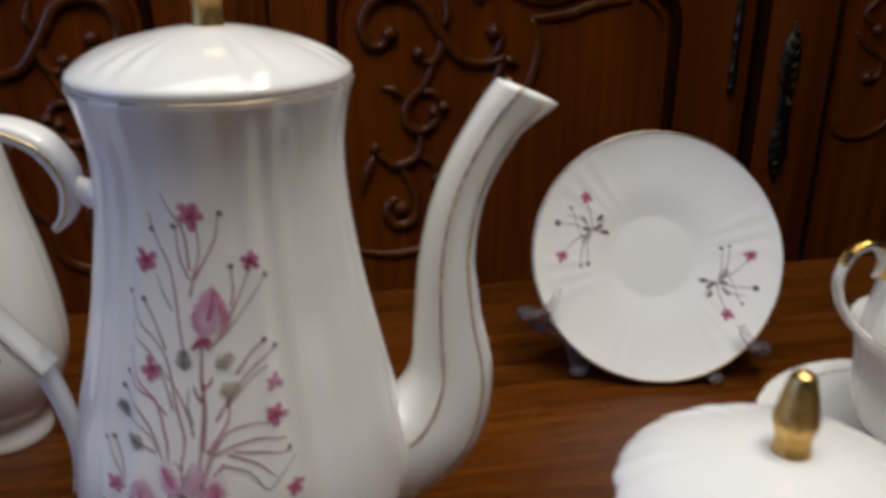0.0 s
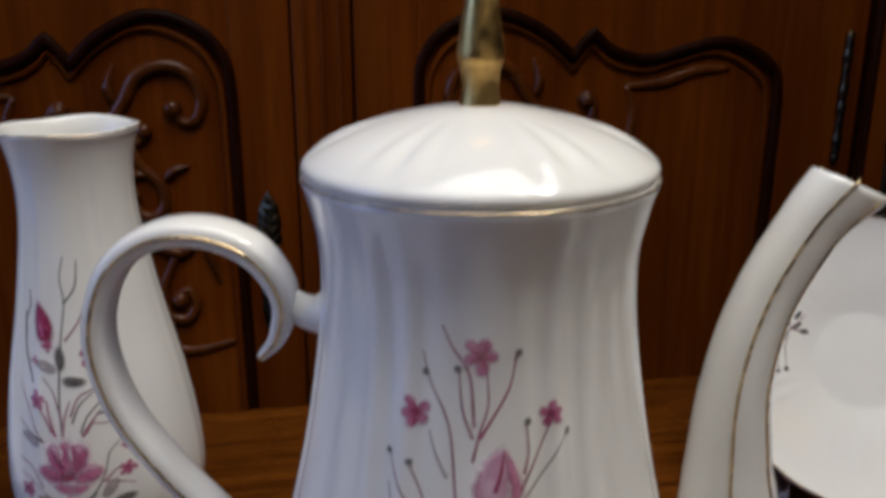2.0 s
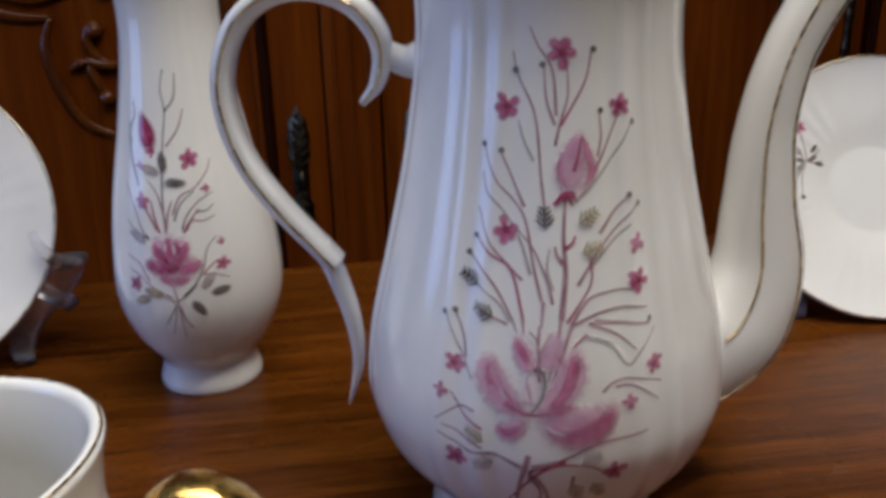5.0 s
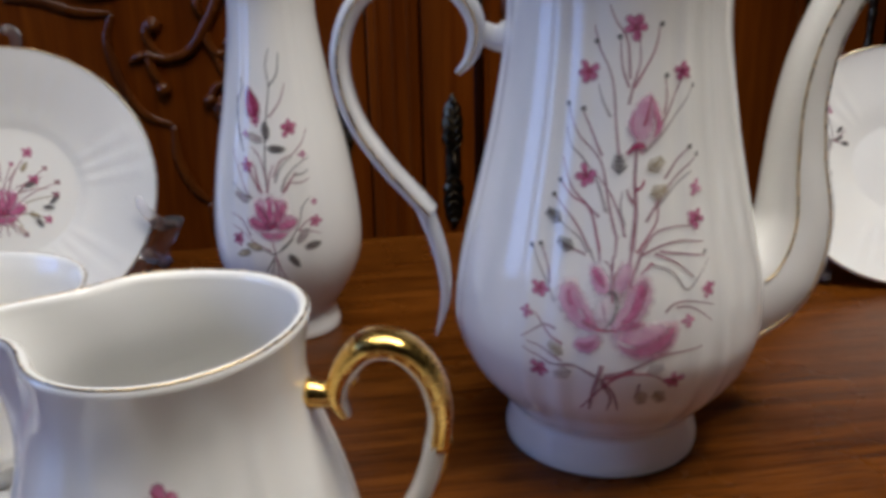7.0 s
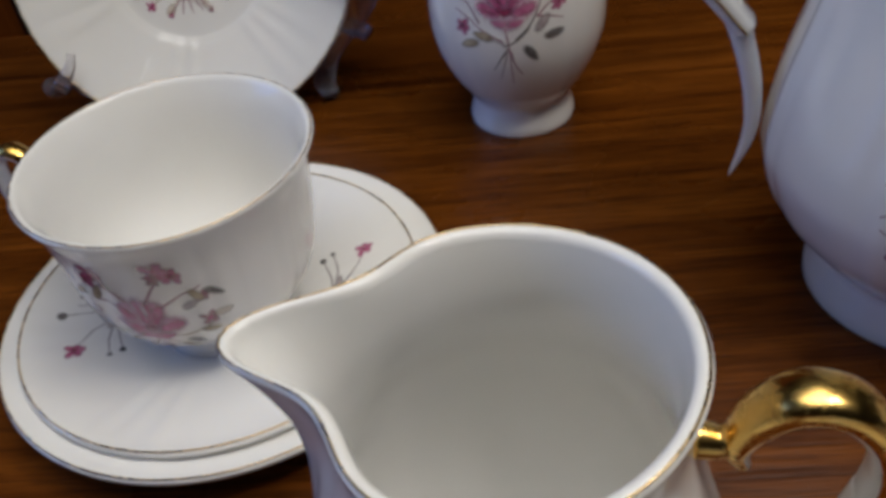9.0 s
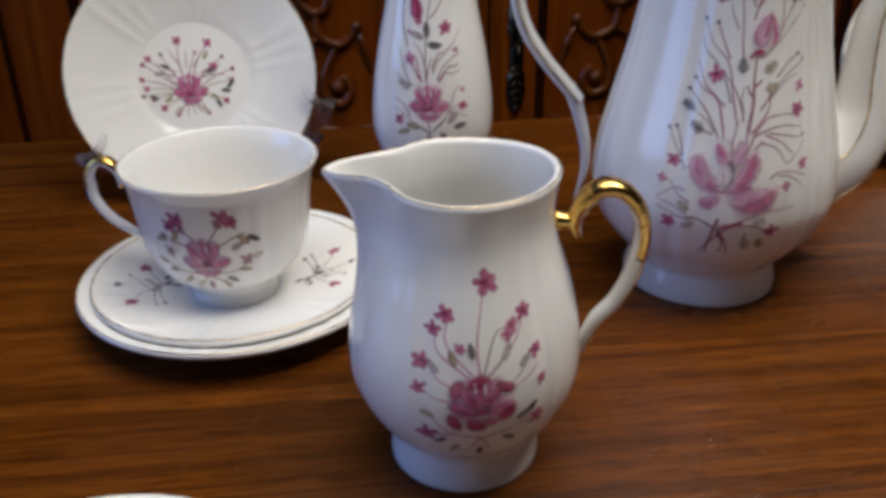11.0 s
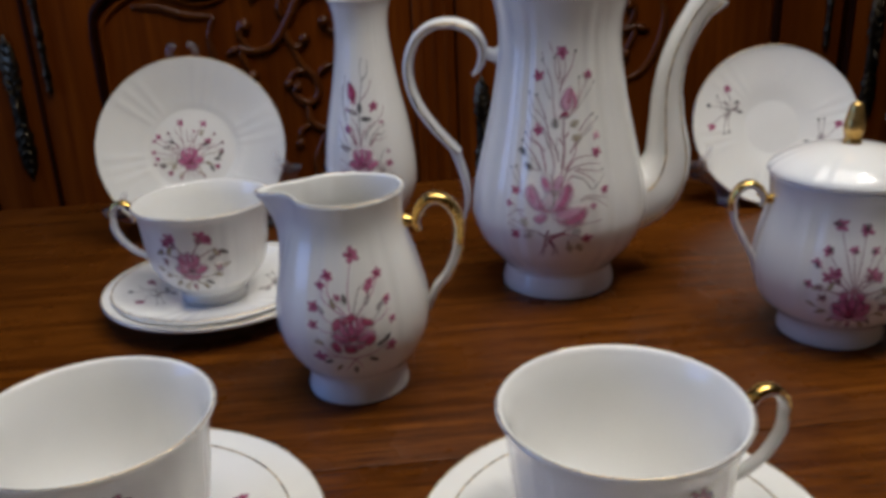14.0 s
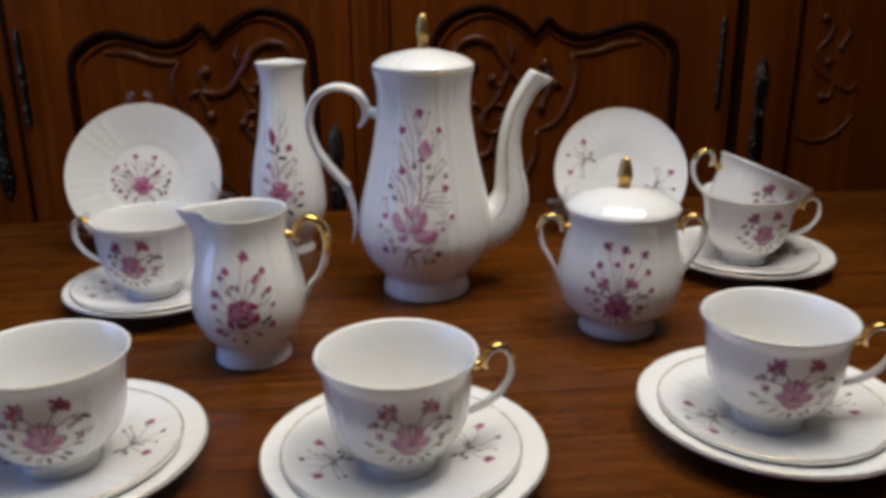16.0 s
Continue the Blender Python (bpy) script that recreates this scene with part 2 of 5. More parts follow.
class Canvas:
    """Paints thin strokes and petals on a surface: place(s, t) gives the point, metres from the pattern's middle."""

    def __init__(self, place, normal):
        self.bm, self.place, self.normal, self.level = bmesh.new(), place, normal, 0
        self.pigment = self.bm.verts.layers.float_color.new("pigment")

    def lift(self):
        self.level += 1
        return 0.00016 + 0.0000015 * self.level

    def vert(self, s, t, h, amount=1.0):
        v = self.bm.verts.new(self.place(s, t) + self.normal(s, t) * h)
        v[self.pigment] = (amount, amount, amount, 1.0)
        return v

    def soft(self, pts, widths, colour, amount=0.85, n=6):
        """A wet brush stroke: full in the middle, running out to nothing at its edges."""
        line = spline([(a, b, 0) for a, b in pts], n)
        ws, h, prev = along(widths, len(line)), self.lift(), None
        for i, q in enumerate(line):
            d = (line[min(i + 1, len(line) - 1)] - line[max(i - 1, 0)]).normalized()
            end = min(1.0, 0.15 + 4.0 * min(i, len(line) - 1 - i) / len(line))
            uneven = 1 + 0.10 * math.sin(2.3 * i + self.level)
            row = [self.vert(q.x - d.y * ws[i] * e * uneven / 2, q.y + d.x * ws[i] * e * uneven / 2, h, amount * k * end) for e, k in ((-1, 0), (-0.6, 0.62), (0, 1), (0.6, 0.8), (1, 0))]
            if prev:
                for j in range(4):
                    self.face((prev[j], prev[j + 1], row[j + 1], row[j]), colour)
            prev = row

    def stroke(self, pts, width, colour, n=6, taper=True):
        line = spline([(a, b, 0) for a, b in pts], n)
        h, prev = self.lift(), None
        for i, q in enumerate(line):
            d = (line[min(i + 1, len(line) - 1)] - line[max(i - 1, 0)]).normalized()
            w = width * (1.0 - 0.6 * i / len(line) if taper else 1.0) / 2
            cur = [self.vert(q.x - d.y * w * e, q.y + d.x * w * e, h, a) for e, a in ((1.5, 0.0), (0.45, 0.9), (-0.45, 0.9), (-1.5, 0.0))]
            if prev:
                for j in range(3):
                    self.face((prev[j], prev[j + 1], cur[j + 1], cur[j]), colour)
            prev = cur

    def face(self, vs, colour):
        f = self.bm.faces.new(vs)
        f.material_index = colour

    def petal(self, s, t, length, width, degrees, colour, point=1.0, sides=14, full=1.0):
        """A petal or leaf whose root is at s, t; full: how much pigment it holds."""
        h, c, sn = self.lift(), math.cos(radians(degrees)), math.sin(radians(degrees))
        rings = []
        for k, amount in ((1.12, 0.0), (0.80, 0.72), (0.45, 0.92)):
            ring = []
            for i in range(sides):
                a = 2 * math.pi * i / sides
                u = 0.5 + 0.5 * math.cos(a) * k
                v = 0.5 * math.sin(a) * k * (1 - 0.35 * point * math.cos(a)) * (1 + 0.06 * math.sin(3 * a + self.level))
                ring.append(self.vert(s + length * u * c - width * v * sn, t + length * u * sn + width * v * c, h, amount * full))
            rings.append(ring)
        for i in range(sides):
            j = (i + 1) % sides
            self.face((rings[0][i], rings[0][j], rings[1][j], rings[1][i]), colour)
            self.face((rings[1][i], rings[1][j], rings[2][j], rings[2][i]), colour)
        mid = self.vert(s + length * 0.5 * c, t + length * 0.5 * sn, h, 0.95 * full)
        for i in range(sides):
            self.face((rings[2][i], rings[2][(i + 1) % sides], mid), colour)

    def blossom(self, s, t, r, colour=ROSE, heart=DARK, petals=5, turn=0.0):
        """A small open flower of separate lobes, darker towards its heart."""
        r *= 1.22
        for k in range(petals):
            a = turn + 360 * k / petals + 14 * math.sin(5 * k + turn)
            self.petal(s, t, r * (0.82 + 0.34 * ((k * 7 + int(turn)) % 5) / 5), r * (0.74 - 0.08 * (k % 3)), a, PINK if colour == ROSE else colour, -0.5, 9, 0.80)
        for k in range(petals):
            a = radians(turn + 360 * k / petals)
            self.stroke([(s, t), (s + 0.35 * r * math.cos(a), t + 0.35 * r * math.sin(a)), (s + 0.68 * r * math.cos(a + 0.2), t + 0.68 * r * math.sin(a + 0.2))], r * 0.15, colour, 3)
        self.petal(s - r * 0.24, t, r * 0.48, r * 0.42, 0, ROSE if colour == ROSE else heart, 0.0, 8, 0.85)
        self.petal(s - r * 0.11, t, r * 0.22, r * 0.2, 0, heart, 0.0, 7, 0.8)

    def dot(self, s, t, r, colour=DARK):
        self.petal(s - r, t, 2 * r, 2 * r, 0, colour, 0, 7)

    def leaf(self, s, t, length, degrees, colour):
        self.petal(s, t, length, length * 0.45, degrees, colour, 0.5, 9)

    def fern(self, s, t, length, degrees, colour):
        """A small feathered leaf."""
        c, sn = math.cos(radians(degrees)), math.sin(radians(degrees))
        for k in range(4):
            d = length * (0.1 + 0.2 * k)
            for side in (-1, 1):
                self.petal(s + d * c, t + d * sn, length * (0.52 - 0.07 * k), length * 0.12, degrees + side * 46, colour, 0.4, 7)
        self.petal(s, t, length, length * 0.12, degrees, colour, 0.4, 9)

    def rose(self, s, t, r, deep=PINK, pale=PALE, core=ROSE):
        """An open flower of broad wet petals that rise from one foot, with light gaps between them."""
        y = t - 0.50 * r

        def brush(strokes):
            for pts, widths, colour, amount in strokes:
                self.soft([(s + a * r, y + b * r) for a, b in pts], [w * r for w in widths], colour, amount, 6)
        brush((([(0, 0), (-0.55, 0.25), (-1.05, 0.35)], (0.5, 0.95, 0.4), pale, 0.75), ([(0, 0), (0.55, 0.25), (1.05, 0.30)], (0.5, 0.95, 0.4), pale, 0.75), ([(0, 0), (-0.35, 0.75), (-0.45, 1.35)], (0.5, 0.85, 0.4), pale, 0.75),
               ([(0, 0), (0.30, 0.75), (0.50, 1.30)], (0.5, 0.85, 0.4), pale, 0.75), ([(-0.5, -0.1), (0, -0.3), (0.5, -0.1)], (0.3, 0.6, 0.3), pale, 0.7), ([(0, 0.1), (0, 0.8), (0.02, 1.45)], (0.5, 0.75, 0.3), pale, 0.7),
               ([(-0.10, 0.02), (-0.62, 0.22), (-1.02, 0.42)], (0.2, 0.52, 0.26), deep, 0.85), ([(0.10, 0.02), (0.62, 0.18), (1.04, 0.34)], (0.2, 0.52, 0.26), deep, 0.8), ([(-0.06, 0.1), (-0.42, 0.62), (-0.66, 1.14)], (0.2, 0.46, 0.26), deep, 0.85),
               ([(0.06, 0.1), (0.34, 0.66), (0.62, 1.10)], (0.2, 0.42, 0.26), deep, 0.8), ([(0, 0.2), (-0.10, 0.80), (-0.12, 1.40)], (0.2, 0.42, 0.2), deep, 0.8), ([(0.05, 0.3), (0.18, 0.85), (0.22, 1.30)], (0.15, 0.30, 0.15), deep, 0.65),
               ([(-0.62, -0.14), (-0.25, -0.28), (0.1, -0.24)], (0.12, 0.36, 0.2), deep, 0.7), ([(0.62, -0.10), (0.30, -0.26), (0.0, -0.22)], (0.12, 0.36, 0.2), deep, 0.7),
               ([(-0.30, 0.34), (-0.05, 0.08), (0.22, 0.30)], (0.14, 0.30, 0.14), core, 0.75), ([(-0.86, 0.30), (-0.55, 0.12), (-0.2, 0.04)], (0.08, 0.20, 0.10), core, 0.6), ([(-0.50, 0.95), (-0.34, 0.60), (-0.14, 0.30)], (0.08, 0.18, 0.10), core, 0.55),
               ([(0.42, 0.85), (0.28, 0.56), (0.12, 0.28)], (0.08, 0.16, 0.10), core, 0.5), ([(-0.22, 0.70), (-0.20, 0.95), (-0.26, 1.15)], (0.06, 0.14, 0.06), WASH, 0.85), ([(0.10, 0.62), (0.08, 0.90), (0.06, 1.12)], (0.06, 0.14, 0.06), WASH, 0.8)))

    def done(self, parent, label):
        return part("flower_painting", self.bm, PAINTS, parent, label)


def round_wall(prof, facing, shape=None):
    """place and normal for a pattern on a turned body; facing: the angle of the pattern's middle."""
    rs = sorted([(z, r) for r, z in prof])
    zs, rr = [z for z, _ in rs], [r for _, r in rs]

    def place(s, z):
        r = float(np.interp(z, zs, rr))
        a = facing + s / max(r, 0.02)
        if shape:
            r, z = shape(a, r, z)
        return Vector((r * math.cos(a), r * math.sin(a), z))

    def normal(s, z):
        r = float(np.interp(z, zs, rr))
        slope = (float(np.interp(z + 0.002, zs, rr)) - float(np.interp(z - 0.002, zs, rr))) / 0.004
        a = facing + s / max(r, 0.02)
        return Vector((math.cos(a), math.sin(a), -slope)).normalized()
    return place, normal


def dish_face(prof, shape=None):
    """place and normal for a pattern on the upper face of a dish."""
    rs = sorted(prof)
    xs, zs = [r for r, _ in rs], [z for _, z in rs]

    def place(s, t):
        r, a = math.hypot(s, t), math.atan2(t, s)
        z = float(np.interp(r, xs, zs))
        if shape:
            _, z = shape(a, r, z)
        return Vector((s, t, z))

    def normal(s, t):
        r = max(math.hypot(s, t), 1e-5)
        slope = (float(np.interp(r + 0.001, xs, zs)) - float(np.interp(r - 0.001, xs, zs))) / 0.002
        return Vector((-slope * s / r, -slope * t / r, 1)).normalized()
    return place, normal


def ring_line(bm, radius, z, thick, segs=96, shape=None):
    """A thin painted band round a rim."""
    line = []
    for k in range(segs):
        a = 2 * math.pi * k / segs
        r, zz = shape(a, radius, z) if shape else (radius, z)
        line.append(Vector((r * math.cos(a), r * math.sin(a), zz)))
    rings = []
    for k, q in enumerate(line):
        out = Vector((q.x, q.y, 0)).normalized()
        rings.append([bm.verts.new(q + out * (thick * math.cos(b)) + Vector((0, 0, thick * math.sin(b)))) for b in (0, 1.257, 2.513, 3.77, 5.027)])
    for k in range(segs):
        a, b = rings[k], rings[(k + 1) % segs]
        for i in range(5):
            bm.faces.new((a[i], b[i], b[(i + 1) % 5], a[(i + 1) % 5]))

# ---------------------------------------------------------------- the room
TOP = 0.0            # the table top; the floor lies 0.75 m below
FLOOR = -0.75
EDGE = 0.505         # the table's far edge
DOORS = 0.950        # the face of the cabinet doors


def wall(name, boxes, material, label):
    bm = bmesh.new()
    for lo, hi in boxes:
        box(bm, lo, hi)
    ob = part(name, bm, material, None, label, smooth=False)
    return tagged(ob, category=name.split("_")[0], kind="structure")


# unseen room shell; dark walls and ceiling keep the fill light low
wall("floor", [((-2.5, -2.6, FLOOR - 0.1), (2.5, 1.5, FLOOR))], M_FLOOR, "dark wooden floor under the table")
wall("ceiling", [((-2.5, -2.6, 1.75), (2.5, 1.5, 1.85))], M_CEIL, "unseen plaster ceiling, dark to cut bounced light")
wall("wall_back", [((-2.5, 1.4, FLOOR), (2.5, 1.5, 1.75))], M_WALL, "unseen plaster wall behind the cabinet, dark to cut bounced light")
wall("wall_front", [((-2.5, -2.6, FLOOR), (2.5, -2.5, 1.75))], M_WALL, "unseen plaster wall, dark to cut bounced light")
wall("wall_right", [((2.4, -2.5, FLOOR), (2.5, 1.4, 1.75))], M_WALL, "unseen plaster wall, dark to cut bounced light")
wall("wall_left", [((-2.5, -2.5, FLOOR), (-2.4, -0.5, 1.75)), ((-2.5, 0.6, FLOOR), (-2.4, 1.4, 1.75)), ((-2.5, -0.5, FLOOR), (-2.4, 0.6, -0.05)), ((-2.5, -0.5, 1.55), (-2.4, 0.6, 1.75))],
     M_WALL, "unseen plaster wall with a window opening, dark to cut bounce")

# ---------------------------------------------------------------- table
table = thing("dining_table", "brown oak table with long straight grain and a joint between boards", "table")
for k, (y0, y1) in enumerate(((0.0592, EDGE), (-0.330, 0.0582), (-0.717, -0.331))):
    bm = bmesh.new()
    box(bm, (-1.15, y0, TOP - 0.032), (1.15, y1, TOP), 0.0006)
    part("board", bm, M_TABLE, table)
bm = bmesh.new()
box(bm, (-1.06, -0.62, -0.13), (1.06, 0.40, -0.0325))
part("apron", bm, M_TABLE, table, smooth=False)
for lx in (-1.0, 1.0):
    for ly in (-0.57, 0.35):
        bm = bmesh.new()
        box(bm, (lx - 0.04, ly - 0.04, FLOOR), (lx + 0.04, ly + 0.04, -0.1305), 0.006)
        part("leg", bm, M_TABLE, table)

# ---------------------------------------------------------------- carved cabinet
cabinet = thing("carved_cabinet", "dark brown carved oak cabinet with moulded doors behind the table", "cabinet")
bm = bmesh.new()
box(bm, (-1.35, DOORS + 0.012, FLOOR), (1.35, DOORS + 0.42, 1.15), 0.004)
part("carcass", bm, M_MOULD, cabinet)


def flat_shape(bm, outline, y0, y1):
    """A plate between two depths with the given (x, z) outline."""
    a = [bm.verts.new((x, y0, z)) for x, z in outline]
    b = [bm.verts.new((x, y1, z)) for x, z in outline]
    n = len(outline)
    bm.faces.new(a)
    bm.faces.new(b[::-1])
    for k in range(n):
        bm.faces.new((a[(k + 1) % n], a[k], b[k], b[(k + 1) % n]))


# the shaped head of a door panel, from its left shoulder to its right one
ARCH = [(0.034, 0.120), (0.038, 0.150), (0.058, 0.178), (0.094, 0.195), (0.128, 0.196), (0.166, 0.179), (0.190, 0.160), (0.199, 0.151)]
ARCH_B = [(0.199, 0.151), (0.207, 0.163), (0.220, 0.177)]
ARCH_C = [(0.220, 0.177), (0.243, 0.158), (0.282, 0.149), (0.321, 0.158), (0.366, 0.167), (0.402, 0.156), (0.430, 0.134), (0.437, 0.105)]
HEAD = spline([(x, z, 0) for x, z in ARCH], 5) + spline([(x, z, 0) for x, z in ARCH_B], 4)[1:] + spline([(x, z, 0) for x, z in ARCH_C], 5)[1:]
PANEL_LOW = -0.60
# the carved scrolls of a panel: (x, z) lines and their thickness
SCROLLS = [
    ([(0.097, 0.106), (0.090, 0.093), (0.075, 0.096), (0.068, 0.118), (0.080, 0.141), (0.105, 0.149), (0.134, 0.139), (0.153, 0.110), (0.178, 0.079), (0.206, 0.071), (0.230, 0.077)], 0.0042),
    ([(0.228, 0.076), (0.224, 0.060), (0.214, 0.042)], 0.0030),
    ([(0.203, 0.071), (0.220, 0.082), (0.226, 0.100), (0.218, 0.112), (0.208, 0.106)], 0.0030),
    ([(0.156, 0.106), (0.156, 0.088), (0.146, 0.074), (0.131, 0.078)], 0.0032),
    ([(0.150, 0.076), (0.138, 0.050), (0.118, 0.028), (0.118, 0.004), (0.136, -0.004), (0.152, 0.010), (0.146, 0.026)], 0.0036),
    ([(0.128, 0.040), (0.148, 0.040), (0.160, 0.027)], 0.0028),
    ([(0.134, -0.006), (0.130, -0.032), (0.104, -0.044), (0.080, -0.026)], 0.0036),
    ([(0.108, -0.044), (0.118, -0.062), (0.128, -0.086), (0.124, -0.112), (0.104, -0.118), (0.092, -0.102), (0.100, -0.086), (0.112, -0.092)], 0.0036),
    ([(0.130, -0.034), (0.148, -0.044), (0.152, -0.060)], 0.0028),
]
LEAVES = [([(0.157, 0.108), (0.164, 0.128), (0.157, 0.152)], 0.0055), ([(0.226, 0.077), (0.238, 0.074), (0.250, 0.067)], 0.0055),
          ([(0.118, 0.030), (0.104, 0.044), (0.086, 0.048)], 0.0050), ([(0.080, -0.028), (0.070, -0.050), (0.062, -0.082)], 0.0060)]
BALLS = [(0.099, 0.107, 0.0080), (0.131, 0.085, 0.0070), (0.217, 0.106, 0.0070), (0.213, 0.038, 0.0075), (0.160, 0.024, 0.0065), (0.148, 0.018, 0.0060), (0.110, -0.096, 0.0080), (0.080, -0.022, 0.0060), (0.152, -0.062, 0.0060)]
BORDER = [[(0.262, 0.120), (0.271, 0.090), (0.262, 0.048), (0.240, 0.012), (0.207, -0.003)], [(0.207, -0.003), (0.206, -0.044), (0.190, -0.078), (0.174, -0.094)],
          [(0.174, -0.094), (0.168, -0.132), (0.140, -0.150), (0.095, -0.156), (0.052, -0.148)], [(0.262, 0.120), (0.301, 0.123), (0.340, 0.135), (0.378, 0.138)]]


def escutcheon(parent, x, low, high):
    """A long pierced lock plate of dark bronze with leaf ends."""
    mid, half = (low + high) / 2, (high - low) / 2
    bm = bmesh.new()
    y = DOORS - 0.0015
    outline = []
    for k in range(60):
        s = -1 + 2 * k / 59
        lobes = 0.0026 * abs(math.sin(abs(s) * 13.5)) if abs(s) > 0.2 else -0.001
        w = (0.0098 + lobes) * (1 - max(0.0, (abs(s) - 0.68) / 0.32) ** 1.5) * (1.0 if abs(s) > 0.34 or abs(s) < 0.2 else 0.8)
        outline.append((x + max(w, 0.0012), mid + half * s))
    outline += [(2 * x - a, b) for a, b in reversed(outline)]
    flat_shape(bm, outline, y - 0.003, y)
    for k in range(15):
        s = -0.9 + 1.8 * k / 14
        if abs(s) < 0.2:
            continue
        w = 0.0095 * (1 - abs(s) ** 4)
        rise = math.copysign(0.006, s)
        for side in (-1, 1):
            tube(bm, [(x + side * 0.0012, y - 0.004, mid + half * s - rise), (x + side * w * 0.6, y - 0.0048, mid + half * s - rise * 0.3), (x + side * w, y - 0.0038, mid + half * s + rise * 0.5)], [0.0009, 0.0015, 0.0007], 6, 4)
    plate = part("lock_plate", bm, M_IRON, parent, "long dark bronze leaf-shaped lock plate")
    bm = bmesh.new()
    tube(bm, [(x + 0.001, y - 0.003, mid + 0.012), (x + 0.001, y - 0.010, mid + 0.004), (x + 0.004, y - 0.012, mid - 0.010)], [0.0022, 0.0030, 0.0018], 8, 5)
    part("key", bm, M_IRON, plate)


def hinge(parent, x, low, high):
    bm = bmesh.new()
    y = DOORS - 0.006
    prof, n = [], 36
    for k in range(n + 1):
        s = k / n
        ring = 0.0042 if 0.12 < s < 0.88 else 0.0030 + 0.0022 * abs(math.sin(s * 40))
        if 0.40 < s < 0.46 or 0.52 < s < 0.60 or 0.15 < s < 0.22 or 0.8 < s < 0.85:
            ring = 0.0056
        prof.append((ring * (0.25 if k in (0, n) else 1), low + (high - low) * s))
    lathe(bm, [(0, low - 0.003)] + prof + [(0, high + 0.004)], 10)
    bmesh.ops.translate(bm, verts=bm.verts, vec=(x, y, 0))
    part("hinge", bm, M_IRON, parent, "turned dark bronze hinge with finials")


def door_leaf(mirrored, scale):
    """One moulded door; the pattern is drawn for a door hung on its right."""
    mid = -0.0615

    def fx(x):
        return mid - (x - mid) * scale if mirrored else mid + (x - mid) * scale + 0.004
    door = new("door")
    door.parent = cabinet
    tagged(door, "moulded oak door with a double-arched panel and carved scrolls")
    head = [(fx(p.x), p.y) for p in HEAD]
    lo_x, hi_x = fx(-0.031), fx(0.534)
    pl, pr = head[0][0], head[-1][0]
    yb = DOORS + 0.011
    # stiles and rails
    for name, xa, xb in (("stile", lo_x, pl), ("stile", pr, hi_x)):
        bm = bmesh.new()
        box(bm, (min(xa, xb) + 0.0005, DOORS, -0.68), (max(xa, xb) - 0.0005, yb, 0.60), 0.0015)
        part(name, bm, M_DOOR, door)
    bm = bmesh.new()
    flat_shape(bm, [(pl, 0.60), (pl, head[0][1])] + head[1:-1] + [(pr, head[-1][1]), (pr, 0.60)], DOORS + 0.0004, yb)
    part("top_rail", bm, M_DOOR, door, smooth=False)
    bm = bmesh.new()
    box(bm, (min(pl, pr), DOORS + 0.0004, -0.68), (max(pl, pr), yb, PANEL_LOW))
    part("bottom_rail", bm, M_DOOR, door, smooth=False)
    # the panel, set back, with its dark moulding
    bm = bmesh.new()
    box(bm, (min(pl, pr), DOORS + 0.0085, PANEL_LOW), (max(pl, pr), DOORS + 0.0105, 0.205))
    panel = part("panel", bm, M_DOOR, door, smooth=False)
    bm = bmesh.new()
    line = [Vector((pl, DOORS + 0.003, PANEL_LOW)), Vector((pl, DOORS + 0.003, -0.2))] + [Vector((x, DOORS + 0.003, z)) for x, z in head] + [Vector((pr, DOORS + 0.003, -0.2)), Vector((pr, DOORS + 0.003, PANEL_LOW))]
    sweep(bm, line, [0.0065] * len(line), [0.0062] * len(line), Vector((0, 1, 0)), 10)
    part("moulding", bm, M_MOULD, door, "dark moulding round the panel")
    inner = []
    cx = (pl + pr) / 2
    for x, z in head:
        inner.append(Vector((x + (cx - x) * 0.055, DOORS + 0.006, z - 0.0125)))
    inner = [Vector((inner[0].x, DOORS + 0.006, z)) for z in (PANEL_LOW, -0.2)] + inner + [Vector((inner[-1].x, DOORS + 0.006, z)) for z in (-0.2, PANEL_LOW)]
    bm = bmesh.new()
    sweep(bm, inner, [0.003] * len(inner), [0.0035] * len(inner), Vector((0, 1, 0)), 8)
    part("bead", bm, M_DOOR, door)
    # carving
    yf = DOORS + 0.0060
    for pts, r in SCROLLS:
        bm = bmesh.new()
        tube(bm, [(fx(x), yf, z) for x, z in pts], [r * 1.0, r * 1.55, r * 1.7, r * 1.55, r * 1.15], 12, 7, flat=1.0)
        part("scroll", bm, M_CARVE, panel)
    for pts, r in LEAVES:
        bm = bmesh.new()
        tube(bm, [(fx(x), yf, z) for x, z in pts], [0.0008, r * 1.05, r * 1.3, r * 0.8, 0.0006], 10, 6, flat=0.8)
        part("carved_leaf", bm, M_CARVE, panel)
    for x, z, r in BALLS:
        bm = bmesh.new()
        bmesh.ops.create_uvsphere(bm, u_segments=14, v_segments=10, radius=r, matrix=Matrix.Translation((fx(x), yf - 0.001, z)) @ Matrix.Scale(1.15, 4))
        part("carved_ball", bm, M_CARVE, panel)
    for pts in BORDER:
        bm = bmesh.new()
        tube(bm, [(fx(x), yf + 0.0005, z) for x, z in pts], [0.0016, 0.0028, 0.0030, 0.0028, 0.0016], 10, 7, flat=1.9)
        part("carved_border", bm, M_CARVE, panel)
    escutcheon(door, fx(0.003), -0.142, 0.021)
    hinge(door, fx(0.510), 0.030, 0.176)
    return door


door_leaf(False, 1.0)
door_leaf(True, 0.915)


